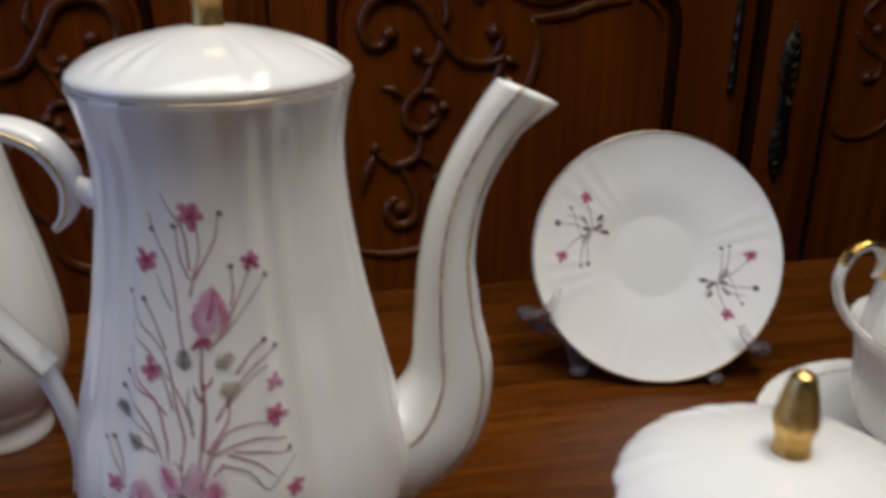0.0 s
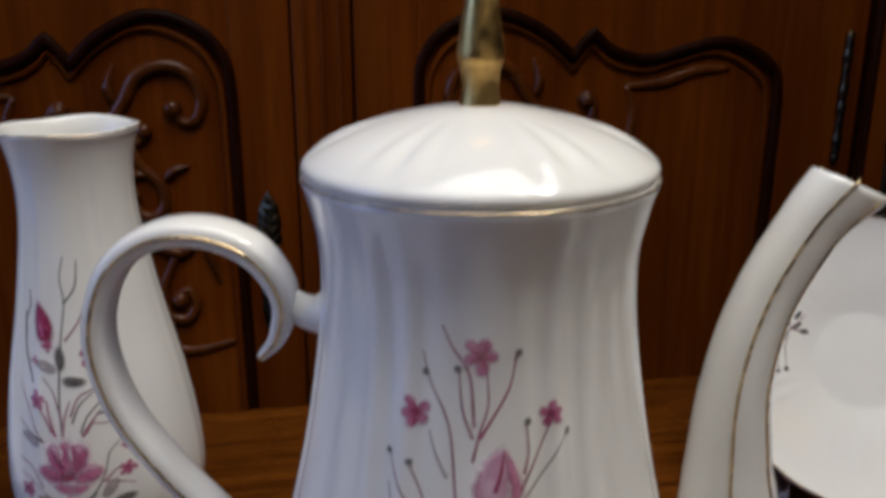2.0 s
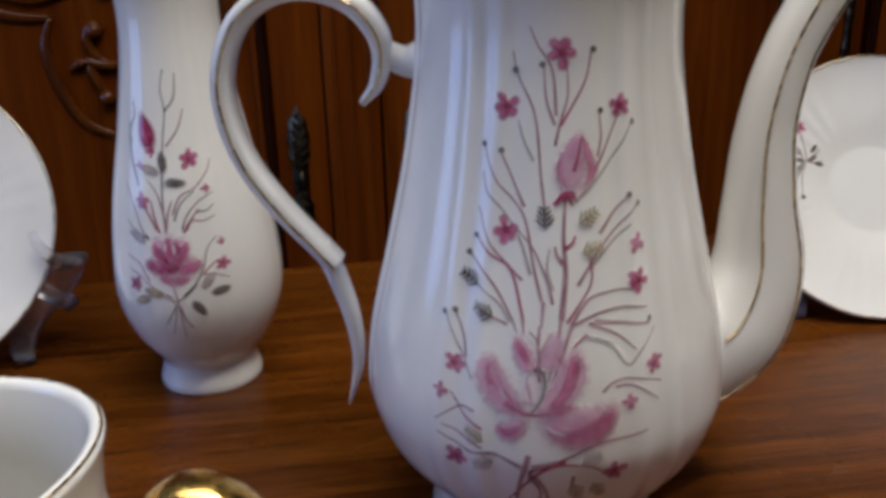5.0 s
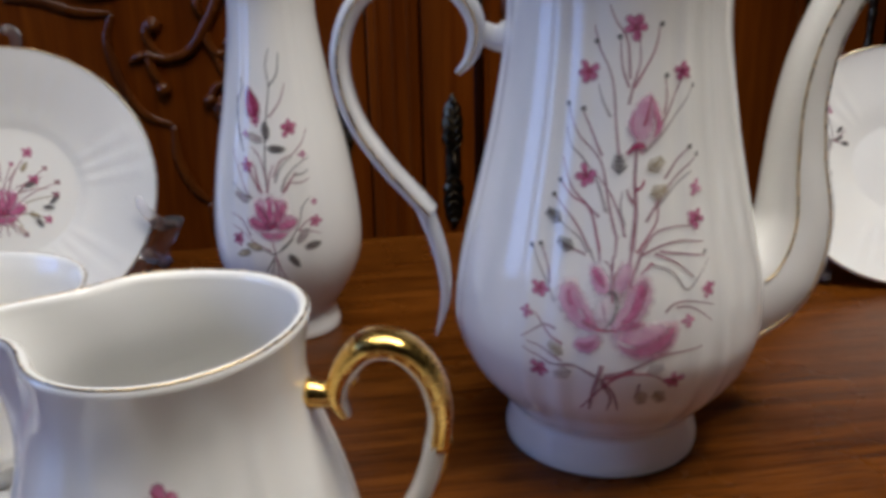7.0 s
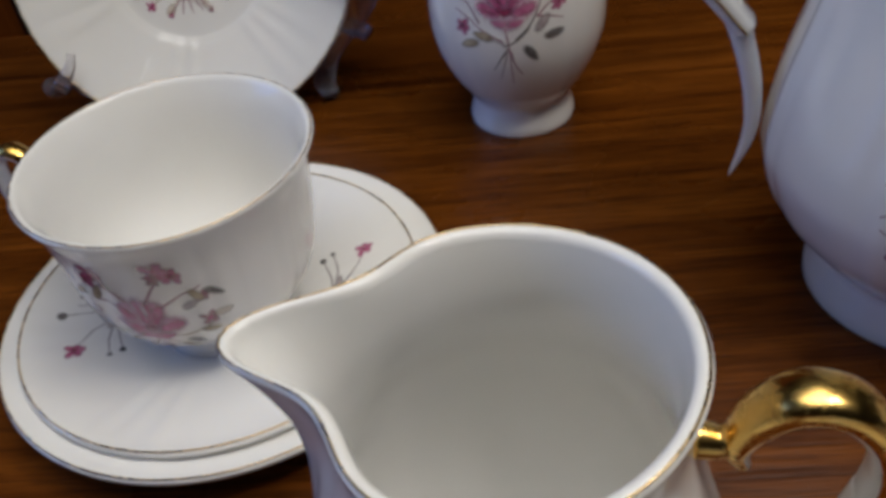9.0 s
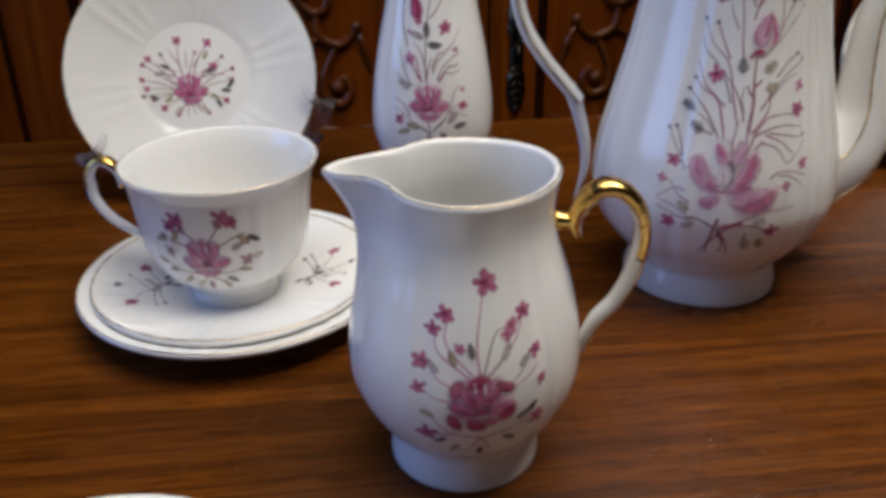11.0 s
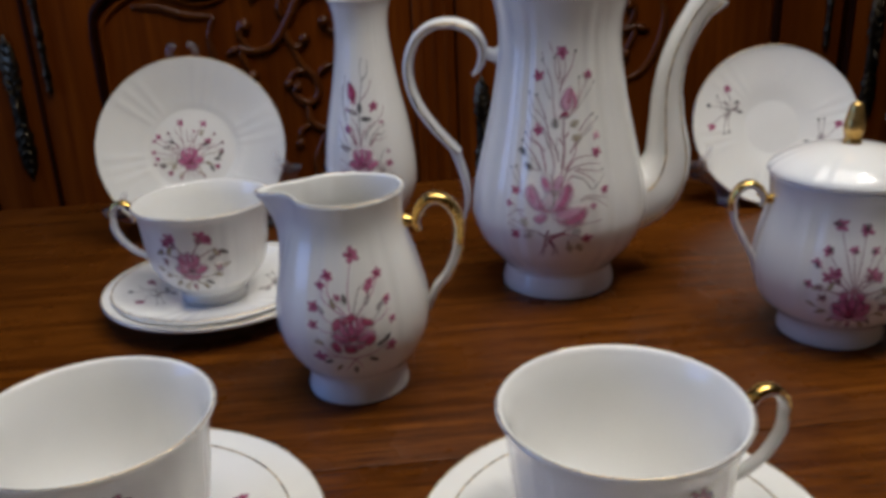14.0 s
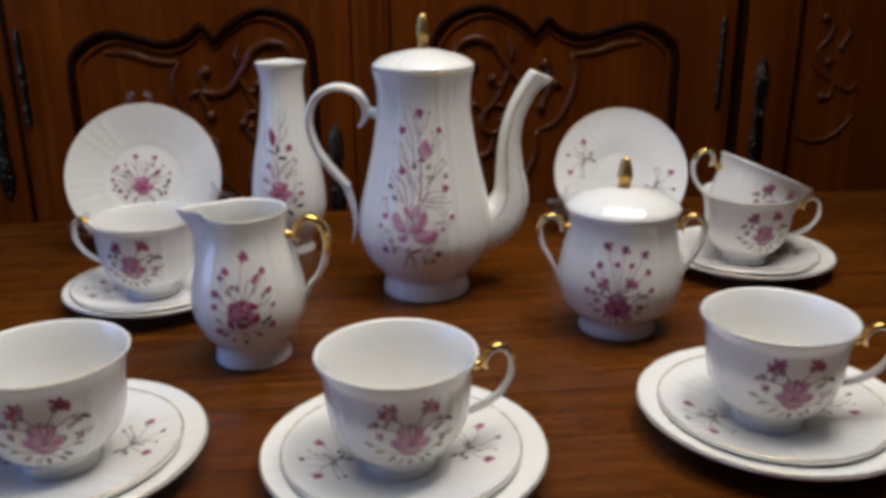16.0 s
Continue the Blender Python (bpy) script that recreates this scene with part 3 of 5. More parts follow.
def side_door(inner_x, outer_x, lock_x, panel_x, sign):
    door = new("side_door")
    door.parent = cabinet
    tagged(door, "oak side door with a long lock plate and carved panel")
    bm = bmesh.new()
    box(bm, (min(inner_x, panel_x), DOORS, -0.68), (max(inner_x, panel_x), DOORS + 0.011, 0.60), 0.0015)
    part("stile", bm, M_DOOR, door)
    bm = bmesh.new()
    box(bm, (min(panel_x, outer_x) + 0.0005, DOORS + 0.007, -0.68), (max(panel_x, outer_x), DOORS + 0.0105, 0.60))
    panel = part("panel", bm, M_DOOR, door, smooth=False)
    bm = bmesh.new()
    tube(bm, [(panel_x, DOORS + 0.003, -0.6), (panel_x, DOORS + 0.003, 0.0), (panel_x, DOORS + 0.003, 0.5)], [0.005] * 3, 8, 4)
    part("moulding", bm, M_MOULD, door)
    # dark strip added to stand in for the shaded gap between the doors
    bm = bmesh.new()
    tube(bm, [(inner_x, DOORS + 0.001, -0.66), (inner_x, DOORS + 0.001, 0.0), (inner_x, DOORS + 0.001, 0.58)], [0.0042] * 3, 8, 4)
    part("gap_shade_strip", bm, M_MOULD, door, "dark rounded strip standing in for the shaded gap")
    yf = DOORS + 0.006
    o = panel_x - sign * 0.645

    def fx(x):
        return o + sign * x
    for pts in ([(0.664, -0.006), (0.668, -0.028), (0.700, -0.035), (0.732, -0.024), (0.760, 0.006)], [(0.684, 0.176), (0.706, 0.162), (0.700, 0.138), (0.684, 0.122), (0.694, 0.106), (0.716, 0.102)],
                [(0.676, 0.098), (0.690, 0.080), (0.714, 0.066), (0.716, 0.046), (0.700, 0.036), (0.690, 0.046)], [(0.728, 0.170), (0.736, 0.146), (0.722, 0.124)], [(0.720, 0.062), (0.744, 0.050), (0.760, 0.060)]):
        bm = bmesh.new()
        tube(bm, [(fx(x), yf, z) for x, z in pts], [0.002, 0.0036, 0.004, 0.0036, 0.002], 8, 7)
        part("scroll", bm, M_CARVE, panel)
    for x, z, r in ((0.690, 0.172, 0.007), (0.703, 0.100, 0.0075), (0.700, 0.042, 0.0075), (0.724, 0.122, 0.006)):
        bm = bmesh.new()
        bmesh.ops.create_uvsphere(bm, u_segments=14, v_segments=10, radius=r, matrix=Matrix.Translation((fx(x), yf - 0.001, z)))
        part("carved_ball", bm, M_CARVE, panel)
    escutcheon(door, lock_x, -0.088, 0.112)
    return door


side_door(0.553, 1.13, 0.590, 0.649, 1)
side_door(-0.602, -1.2, -0.632, -0.69, -1)
# the post between the doors
bm = bmesh.new()
box(bm, (-0.0880, DOORS - 0.001, -0.68), (-0.0290, DOORS + 0.0115, 0.60), 0.003)
part("centre_post", bm, M_DOOR, cabinet)
bm = bmesh.new()
for px in (-0.076, -0.0585, -0.041):
    tube(bm, [(px, DOORS - 0.0012, -0.66), (px, DOORS - 0.0012, 0.0), (px, DOORS - 0.0012, 0.58)], [0.0026] * 3, 8, 3)
part("reeding", bm, M_DOOR, cabinet)

# ---------------------------------------------------------------- the porcelain
UP = Vector((0, 1, 0))


def gilded_root(bm, pts, radii, sides, steps):
    old = len(bm.faces)
    tube(bm, pts, radii, sides, steps, UP)
    bm.faces.ensure_lookup_table()
    for f in bm.faces[old:]:
        f.material_index = 1


def scroll_handle(parent, pts, widths, thick, tail, tail_w, gilt=True, gold=False, spur=None):
    """A ribbon handle in the plane of x and z, standing out along +x, with a thinner tail below its thumb step."""
    bm = bmesh.new()
    line = spline([(x, 0, z) for x, z in pts], 9)
    sweep(bm, line, along(widths, len(line)), along(thick, len(line)), UP, 16, 3.0)
    if spur:
        tube(bm, [(x, 0, z) for x, z in spur[0]], spur[1], 12, 6, UP)
    h = part("handle", bm, M_GOLD if gold else M_WHITE, parent, "gilded scroll handle" if gold else "white scroll handle edged with a gilt line")
    bm = bmesh.new()
    line2 = spline([(x, 0, z) for x, z in tail], 8)
    sweep(bm, line2, along(tail_w, len(line2)), along([w * 0.8 for w in tail_w], len(line2)), UP, 12, 2.6)
    part("handle_tail", bm, M_WHITE, h, "thin white tail of the handle")
    if gilt:
        for sgn in (-1, 1):
            bm = bmesh.new()
            w, tk = along(widths, len(line)), along(thick, len(line))
            ln = []
            for i, q in enumerate(line):
                ln.append(q + UP * (sgn * w[i] * 0.98))
            sweep(bm, ln, [0.0005] * len(ln), [0.0005] * len(ln), UP, 6)
            part("gilt_line", bm, M_GILT, h)
    return h


def inner_wall(prof):
    """Tells whether a point of a hollow body lies on its inner face."""
    rs = sorted([(z, r) for r, z in prof])
    zs, rr = [z for z, _ in rs], [r for _, r in rs]
    return lambda r, z: r < float(np.interp(z, zs, rr)) - 0.0012


def smooth_inside(prof, shape):
    inside = inner_wall(prof)
    return lambda a, r, z: (r, z) if inside(r, z) else shape(a, r, z)


def pot_pattern(c):
    """The tall branch of flowers on the coffee pot, drawn on a sheet that wraps round its belly."""
    def q(u, v):
        return (-0.0562 + 0.0001268 * u - 0.0000014 * v + 3.4e-9 * u * v + 1.46e-8 * u * u, 0.1517 + 0.0000496 * u - 0.0001168 * v - 6.45e-8 * u * u - 1.58e-8 * v * v + 3.1e-9 * u * v)

    def twigs(lines, width, colours):
        for k, pts in enumerate(lines):
            c.stroke([q(*p) for p in pts], width * 0.85, colours[k % len(colours)])
    mauve = (STEM, STEM, GREY, STEM, ROSE)
    # upper twigs
    twigs(([(412, 180), (405, 90), (380, 40), (365, 0)], [(392, 370), (385, 300), (375, 180), (345, 100), (335, 50)], [(372, 270), (355, 230), (345, 190)], [(410, 240), (420, 190), (432, 140), (430, 80)],
           [(420, 200), (435, 170), (462, 110), (472, 50)], [(410, 200), (395, 150), (390, 80)], [(486, 260), (492, 220), (488, 170)], [(445, 350), (480, 310), (520, 250), (550, 190)], [(480, 290), (505, 230), (525, 170)]), 0.0008, mauve)
    # twigs of the middle
    twigs(([(385, 540), (370, 470), (360, 400), (345, 360), (305, 310), (278, 240)], [(355, 360), (335, 310), (314, 255)], [(365, 490), (345, 420), (310, 360), (285, 330), (275, 290)], [(350, 500), (330, 480), (290, 430), (265, 360)],
           [(350, 570), (330, 485), (290, 450), (260, 415)], [(330, 575), (290, 500), (245, 450)], [(405, 545), (395, 500), (370, 440), (340, 400)], [(405, 520), (395, 480), (400, 440)]), 0.0009, mauve)
    twigs(([(490, 410), (520, 365), (545, 335)], [(450, 510), (490, 440), (530, 390), (567, 350)], [(470, 480), (510, 430), (550, 390)], [(440, 580), (470, 535), (510, 520), (555, 515)], [(430, 580), (450, 550), (475, 500), (470, 440)],
           [(440, 585), (490, 560), (540, 550), (585, 550)], [(480, 575), (540, 580), (590, 580)], [(465, 605), (510, 620), (545, 660), (570, 630), (605, 590)], [(470, 580), (520, 600), (560, 630)]), 0.0009, mauve)
    # twigs beside and under the open flower
    twigs(([(495, 710), (520, 690), (570, 685), (620, 695)], [(520, 700), (560, 700), (615, 730)], [(250, 690), (215, 620), (195, 560)], [(235, 650), (230, 610), (215, 560)], [(270, 785), (230, 760), (200, 715)], [(255, 750), (220, 745), (165, 770)],
           [(270, 825), (220, 800), (180, 780)], [(325, 580), (300, 540), (245, 495)], [(320, 585), (290, 570), (265, 560)]), 0.0008, mauve)
    twigs(([(345, 860), (300, 840), (230, 830), (170, 795)], [(350, 865), (290, 835), (235, 835)], [(365, 860), (420, 845), (490, 810), (550, 800), (585, 785)], [(360, 870), (420, 855), (480, 860), (520, 890)], [(445, 880), (440, 920)]), 0.0010, (STEM, GREY, STEM, ROSE))
    # stalks
    twigs(([(420, 575), (428, 490), (425, 420), (428, 340)], [(360, 835), (345, 900), (340, 960)]), 0.0017, (STEM, STEM))
    twigs(([(360, 870), (390, 910), (405, 960)], [(430, 845), (385, 870), (350, 910), (320, 960)], [(360, 880), (385, 920), (380, 960)], [(408, 356), (426, 336), (442, 356)], [(424, 470), (412, 450), (410, 435)], [(426, 440), (440, 430), (446, 415)]), 0.0012, (STEM, ROSE))
    for u, v, r in ((422, 55, 3.7), (325, 160, 3.3), (525, 155, 2.7), (320, 405, 3.3), (565, 498, 3.2), (210, 660, 2.8), (600, 660, 2.8), (210, 850, 3.2), (523, 870, 3.2)):
        c.blossom(*q(u, v), r * 0.00096, ROSE, DARK if v % 2 else ROSE, 5, u)
    for u, v, r in ((562, 428, 2.4), (180, 708, 2.1), (550, 730, 2.1)):
        c.blossom(*q(u, v), r * 0.001, PINK, PALE, 4, v)
    for u, v in ((475, 45), (388, 78), (340, 88), (553, 187), (490, 168), (278, 235), (314, 248), (260, 415), (245, 448), (545, 333), (567, 350), (193, 560), (215, 558), (590, 573)):
        c.dot(*q(u, v), 0.0009)
    for u, v, a, col in ((392, 405, 92, DARK), (450, 395, 35, OLIVE), (455, 450, 20, OLIVE), (268, 512, 150, DARK), (298, 572, 155, DARK), (275, 812, 150, OLIVE), (295, 850, 200, GREY), (455, 850, 20, GREY), (447, 895, 280, OLIVE), (480, 895, 300, OLIVE)):
        c.fern(*q(u, v), 0.0068, a, col)
    # bud: a pale pointed drop with a darker flank
    def b(x, y):
        return q(131.5 + 0.628 * x, 1.5 + 0.627 * y)

    def f(x, y):
        return q(131.5 + 0.582 * x, 536 + 0.581 * y)

    def brush(at, strokes):
        for pts, widths, colour, amount in strokes:
            c.soft([at(*p) for p in pts], [w * 0.0000745 for w in widths], colour, amount, 7)
    brush(b, (([(500, 535), (490, 460), (505, 380), (515, 325)], (60, 130, 100, 14), PALE, 0.8), ([(520, 525), (548, 460), (535, 395), (516, 335)], (20, 46, 36, 8), PINK, 0.75),
              ([(475, 520), (455, 460), (462, 400)], (16, 34, 16), PINK, 0.45)))
    twigs(([(442, 290), (450, 262), (456, 218)],), 0.0011, (ROSE,))
    brush(b, (([(446, 562), (468, 536), (490, 534), (502, 556)], (14, 34, 34, 12), ROSE, 0.95),))
    # stalks that run down behind the open flower
    twigs(([(420, 570), (412, 620), (395, 690)], [(440, 578), (424, 630), (405, 690)], [(330, 572), (340, 600)], [(350, 568), (352, 600)], [(465, 600), (440, 625)], [(388, 540), (384, 590)]), 0.0010, mauve)
    # the large open flower: washes first, then the deep edges
    brush(f, (([(395, 375), (315, 320), (270, 240), (268, 165)], (70, 140, 140, 60), PALE, 0.85), ([(400, 380), (480, 330), (530, 240), (545, 150)], (70, 130, 135, 60), PALE, 0.82),
              ([(420, 390), (510, 420), (600, 400), (650, 345)], (80, 165, 180, 110), PALE, 0.88), ([(405, 250), (380, 180), (355, 110)], (70, 95, 50), PALE, 0.8), ([(440, 240), (470, 170), (490, 100)], (70, 95, 50), PALE, 0.7),
              ([(390, 390), (330, 430), (280, 410)], (60, 100, 60), PALE, 0.85), ([(400, 350), (400, 290), (410, 220)], (110, 120, 80), WASH, 0.7),
              ([(375, 362), (310, 310), (276, 250), (282, 180)], (26, 54, 60, 30), PINK, 0.78), ([(440, 365), (500, 310), (528, 240), (536, 165)], (26, 50, 58, 30), PINK, 0.85), ([(520, 260), (548, 215), (545, 165)], (20, 38, 22), ROSE, 0.35),
              ([(455, 430), (540, 455), (610, 425), (655, 365), (640, 320)], (40, 90, 110, 84, 40), PINK, 0.62), ([(430, 375), (500, 355), (560, 345)], (18, 44, 20), PINK, 0.6), ([(350, 120), (370, 165), (400, 215)], (22, 46, 26), PINK, 0.66),
              ([(385, 395), (330, 435), (285, 415)], (20, 46, 20), PINK, 0.55), ([(480, 175), (500, 210), (490, 245)], (16, 30, 14), PINK, 0.35), ([(300, 335), (340, 355), (380, 368)], (12, 24, 12), ROSE, 0.5),
              ([(385, 250), (395, 300), (402, 345)], (10, 20, 10), PINK, 0.45), ([(520, 440), (470, 425), (440, 400)], (10, 22, 10), WASH, 0.8), ([(330, 335), (305, 300), (290, 270)], (8, 16, 8), WASH, 0.8)))
    twigs(([(369, 667), (386, 672), (389, 700), (379, 730), (364, 750)], [(346, 750), (365, 753), (389, 752)]), 0.0012, (DARK, ROSE))
    twigs(([(380, 690), (379, 640), (376, 612), (362, 596)], [(380, 640), (390, 620), (402, 598)], [(378, 620), (380, 600), (380, 585)]), 0.0010, (STEM, STEM))


POT_PROF = smooth_profile([(0.0364, 0), (0.0364, 0.004), (0.0348, 0.010), (0.0342, 0.0145), (0.0400, 0.021), (0.0495, 0.033), (0.0545, 0.046), (0.0552, 0.056), (0.0530, 0.073), (0.0475, 0.096), (0.0420, 0.120), (0.0382, 0.143), (0.0369, 0.156), (0.0370, 0.167), (0.0390, 0.1775), (0.0409, 0.1845)], 5)


def coffee_pot(x, y, turn, facing):
    pot = thing("coffee_pot", "tall white porcelain coffee pot painted with pink flowers on the table", "coffee pot", pose(x, y, TOP, 0, 0, turn))
    rel = radians(facing - turn)
    sh = flutes(6, rel + radians(30), 0.0009, 0.052, 0.016, 0.186, 0.02)
    bm = bmesh.new()
    lathe(bm, hollow(POT_PROF, 0.003, 0.016), 144, sh)
    part("body", bm, M_WHITE, pot)
    bm = bmesh.new()
    ring_line(bm, 0.0409, 0.1850, 0.00022)
    part("gilt_rim", bm, M_GILT, pot)
    # lid
    bm = bmesh.new()
    lid_prof = smooth_profile([(0.0400, 0.1858), (0.0405, 0.1871), (0.0391, 0.1890), (0.0341, 0.1922), (0.0262, 0.1955), (0.0165, 0.1980), (0.0085, 0.1995), (0.0, 0.2001)], 5)
    lathe(bm, [(0.0, 0.1848), (0.036, 0.1848), (0.0391, 0.1853)] + lid_prof, 144, flutes(6, rel + radians(30), 0.0015, 0.055, 0.1885, 0.1987, 0.005))
    lid = part("lid", bm, M_WHITE, pot, "domed white fluted lid")
    bm = bmesh.new()
    lathe(bm, smooth_profile([(0.0050, 0.1988), (0.0047, 0.2000), (0.0042, 0.2040), (0.0047, 0.2080), (0.0053, 0.2110), (0.0047, 0.2160), (0.0036, 0.2225), (0.0026, 0.2252), (0.0, 0.2268)], 5), 24)
    part("knob", bm, M_KNOB, lid, "pointed gilded knob")
    # spout, near +x
    CX, SX_ = math.cos(radians(13)), math.sin(radians(13))
    ACROSS = Vector((-SX_, CX, 0))
    line = spline([(a * CX, a * SX_, b) for a, b in ((0.034, 0.054), (0.050, 0.053), (0.0642, 0.061), (0.0716, 0.079), (0.0704, 0.102), (0.0702, 0.125), (0.0750, 0.147), (0.0852, 0.1665), (0.0950, 0.1782))], 8)
    rad = along([0.0230, 0.0216, 0.0190, 0.0150, 0.0114, 0.0091, 0.0081, 0.0081, 0.0095], len(line))
    rings = len(line)
    mouth = Vector((0.34 * CX, 0.34 * SX_, 0.94))

    def loop(i, shrink):
        """One ring of the spout; towards the mouth the cut turns upwards."""
        tan = (line[min(i + 1, rings - 1)] - line[max(i - 1, 0)]).normalized()
        tan = tan.lerp(mouth, max(0.0, (i - rings + 9) / 8) * 0.85).normalized()
        u = tan.cross(ACROSS).normalized()
        out = []
        for k in range(24):
            ca, sa = math.cos(2 * math.pi * k / 24), math.sin(2 * math.pi * k / 24)
            x, y = math.copysign(abs(ca) ** (2 / 2.4), ca), math.copysign(abs(sa) ** (2 / 2.4), sa)
            # the pouring lip, on the far side of the mouth
            lip = 0.0022 * max(0.0, (i - rings + 6) / 5) * max(0.0, -sa)
            out.append(bm.verts.new(line[i] + ACROSS * (x * (rad[i] * 0.82 - shrink)) + u * (y * (rad[i] - shrink) - lip)))
        return out
    bm = bmesh.new()
    skin = [loop(i, 0.0) for i in range(rings)] + [loop(i, 0.0022) for i in range(rings - 1, rings - 15, -1)]
    for a, b in zip(skin, skin[1:]):
        for k in range(24):
            bm.faces.new((a[k], a[(k + 1) % 24], b[(k + 1) % 24], b[k]))
    spout = part("spout", bm, M_WHITE, pot, "curved white spout with gilt lines")
    for sgn in (-1, 1):
        for lift, sel in ((0.62, slice(6, rings)), (-0.35, slice(12, rings))):
            bm = bmesh.new()
            ln = []
            for i, q in list(enumerate(line))[sel]:
                tan = (line[min(i + 1, rings - 1)] - line[max(i - 1, 0)]).normalized()
                u = tan.cross(ACROSS)
                s = math.sqrt(max(0.0, 1 - abs(lift) ** 2.4)) ** 0.9
                ln.append(q + ACROSS * (sgn * rad[i] * 0.82 * s * 1.03) - u * (rad[i] * lift * 1.0))
            sweep(bm, ln, [0.0004] * len(ln), [0.0004] * len(ln), ACROSS, 6)
            part("gilt_line", bm, M_GILT, spout)
    # handle along -x
    scroll = [(0.0535, 0.1370), (0.0490, 0.1425), (0.0468, 0.1510), (0.0488, 0.1585), (0.0550, 0.1655), (0.0655, 0.1692), (0.0775, 0.1680), (0.0876, 0.1610), (0.0932, 0.1490), (0.0940, 0.1360), (0.0893, 0.1200), (0.0795, 0.1050), (0.0700, 0.0940), (0.0640, 0.0872)]
    tail = [(0.0690, 0.0940), (0.0650, 0.0850), (0.0610, 0.0720), (0.0592, 0.0600), (0.0598, 0.0500), (0.0632, 0.0375)]
    h = scroll_handle(pot, [(-a, b) for a, b in scroll], [0.0020, 0.0040, 0.0055, 0.0062, 0.0064, 0.0064, 0.0062, 0.0060, 0.0058, 0.0056, 0.0058], [0.0012, 0.0026, 0.0034, 0.0036, 0.0034, 0.0033, 0.0032, 0.0032, 0.0032, 0.0032, 0.0030],
                      [(-a, b) for a, b in tail], [0.0040, 0.0040, 0.0036, 0.0030, 0.0022, 0.0006], True, False, ([(-0.0355, 0.1490), (-0.0410, 0.1490), (-0.0470, 0.1520)], [0.0062, 0.0044, 0.0036]))
    pl, nm = round_wall(POT_PROF, rel, sh)
    c = Canvas(pl, nm)
    pot_pattern(c)
    c.done(pot, "painted spray of pink flowers and twigs")
    return pot


def small_pattern(c, s0, t0, k, warm=False):
    """A rose in a wreath of twigs, about 20 units wide."""
    def q(u, v):
        return (s0 + u * k, t0 + v * k)
    for pts in ([(-1, 2), (-4, 6), (-7, 8)], [(1, 3), (4, 7), (7, 9)], [(-3, 2), (-7, 3), (-10, 5)], [(3, 2), (7, 4), (10, 5)], [(0, -4), (-5, -5), (-10, -3)], [(0, -4), (5, -5), (10, -3)], [(0, -5), (-2, -8), (-4, -9)], [(0, -5), (3, -8), (5, -9)]):
        c.stroke([q(*p) for p in pts], 0.46 * k, STEM if pts[1][1] > 0 else OLIVE)
    for u, v, r in ((-5.6, 8.6, 2.1), (-7.6, 7.2, 1.7), (-5.0, 6.4, 1.3), (4.8, 9.2, 2.1), (6.6, 8.0, 1.7), (3.8, 7.8, 1.2), (9.2, -2, 1.5), (-8.6, 0.5, 1.4), (9.6, 3, 1.1), (-9.8, 3.8, 1.1)):
        c.blossom(*q(u, v), r * k, ROSE if r > 1.6 else STEM, DARK if u < 0 else PINK)
    for u, v, a, col in ((-9, 4, 200, OLIVE), (-6, 6, 250, OLIVE), (8, 5, 300, OLIVE), (10, 4, 330, DARK), (-7, -4, 200, OLIVE), (7, -4, 340, OLIVE), (-4, -6, 225, OLIVE), (4, -6, 315, DARK), (0, -7, 270, STEM), (-10, -3, 160, OLIVE), (10, -2, 20, SAND), (6, 1, 30, GREY), (-2, -7, 250, SAND), (3, -7, 290, OLIVE)):
        c.leaf(*q(u, v), 3.4 * k, a, col)
    c.rose(*q(0.0, -0.5), 5.7 * k, PINK, PINK if warm else PALE, ROSE)


def sprig_pattern(c, degrees):
    """A small loose sprig beside the well of a saucer, turned about its middle."""
    ca, sa = math.cos(radians(degrees)), math.sin(radians(degrees))

    def q(u, v):
        return ((u * ca - v * sa) * 0.001, (u * sa + v * ca) * 0.001)
    for pts in ([(-32, 13), (-33, 20), (-36, 30)], [(-33, 14), (-40, 16), (-50, 17)], [(-34, 14), (-38, 10), (-43, 24)], [(-33, 13), (-35, 6), (-35, -3)], [(-34, 12), (-38, 4), (-39, -4)], [(-33, 13), (-42, 8), (-49, 1)], [(-32, 14), (-28, 17), (-25, 20)], [(-32, 14), (-28, 13), (-24, 14)], [(-34, 16), (-40, 20), (-46, 21)]):
        c.stroke([q(*p) for p in pts], 0.0008, STEM if pts[1][1] % 2 else GREY)
    for u, v, r in ((-36, 30.5, 3.0), (-49, 0, 3.0)):
        c.blossom(*q(u, v), r * 0.001, ROSE, DARK, 5, u)
    for u, v, a, col in ((-31, 14, 30, DARK), (-33, 14, 175, DARK), (-30, 18, 50, DARK), (-35, 11, 230, GREY), (-35, 17, 130, GREY), (-28, 13, 350, DARK)):
        c.leaf(*q(u, v), 0.0052, a + degrees, col)
    for u, v, r in ((-51, 17, 1.8), (-35, -4, 1.3), (-39, -5, 1.0), (-44, 25, 1.0)):
        c.dot(*q(u, v), r * 0.001, DARK)


VASE_PROF = smooth_profile([(0.0220, 0), (0.0221, 0.003), (0.0206, 0.009), (0.0209, 0.013), (0.0278, 0.023), (0.0330, 0.035), (0.0350, 0.047), (0.0342, 0.064), (0.0307, 0.088), (0.0255, 0.113), (0.0212, 0.138), (0.0196, 0.153), (0.0199, 0.165), (0.0217, 0.174), (0.0237, 0.1785)], 5)


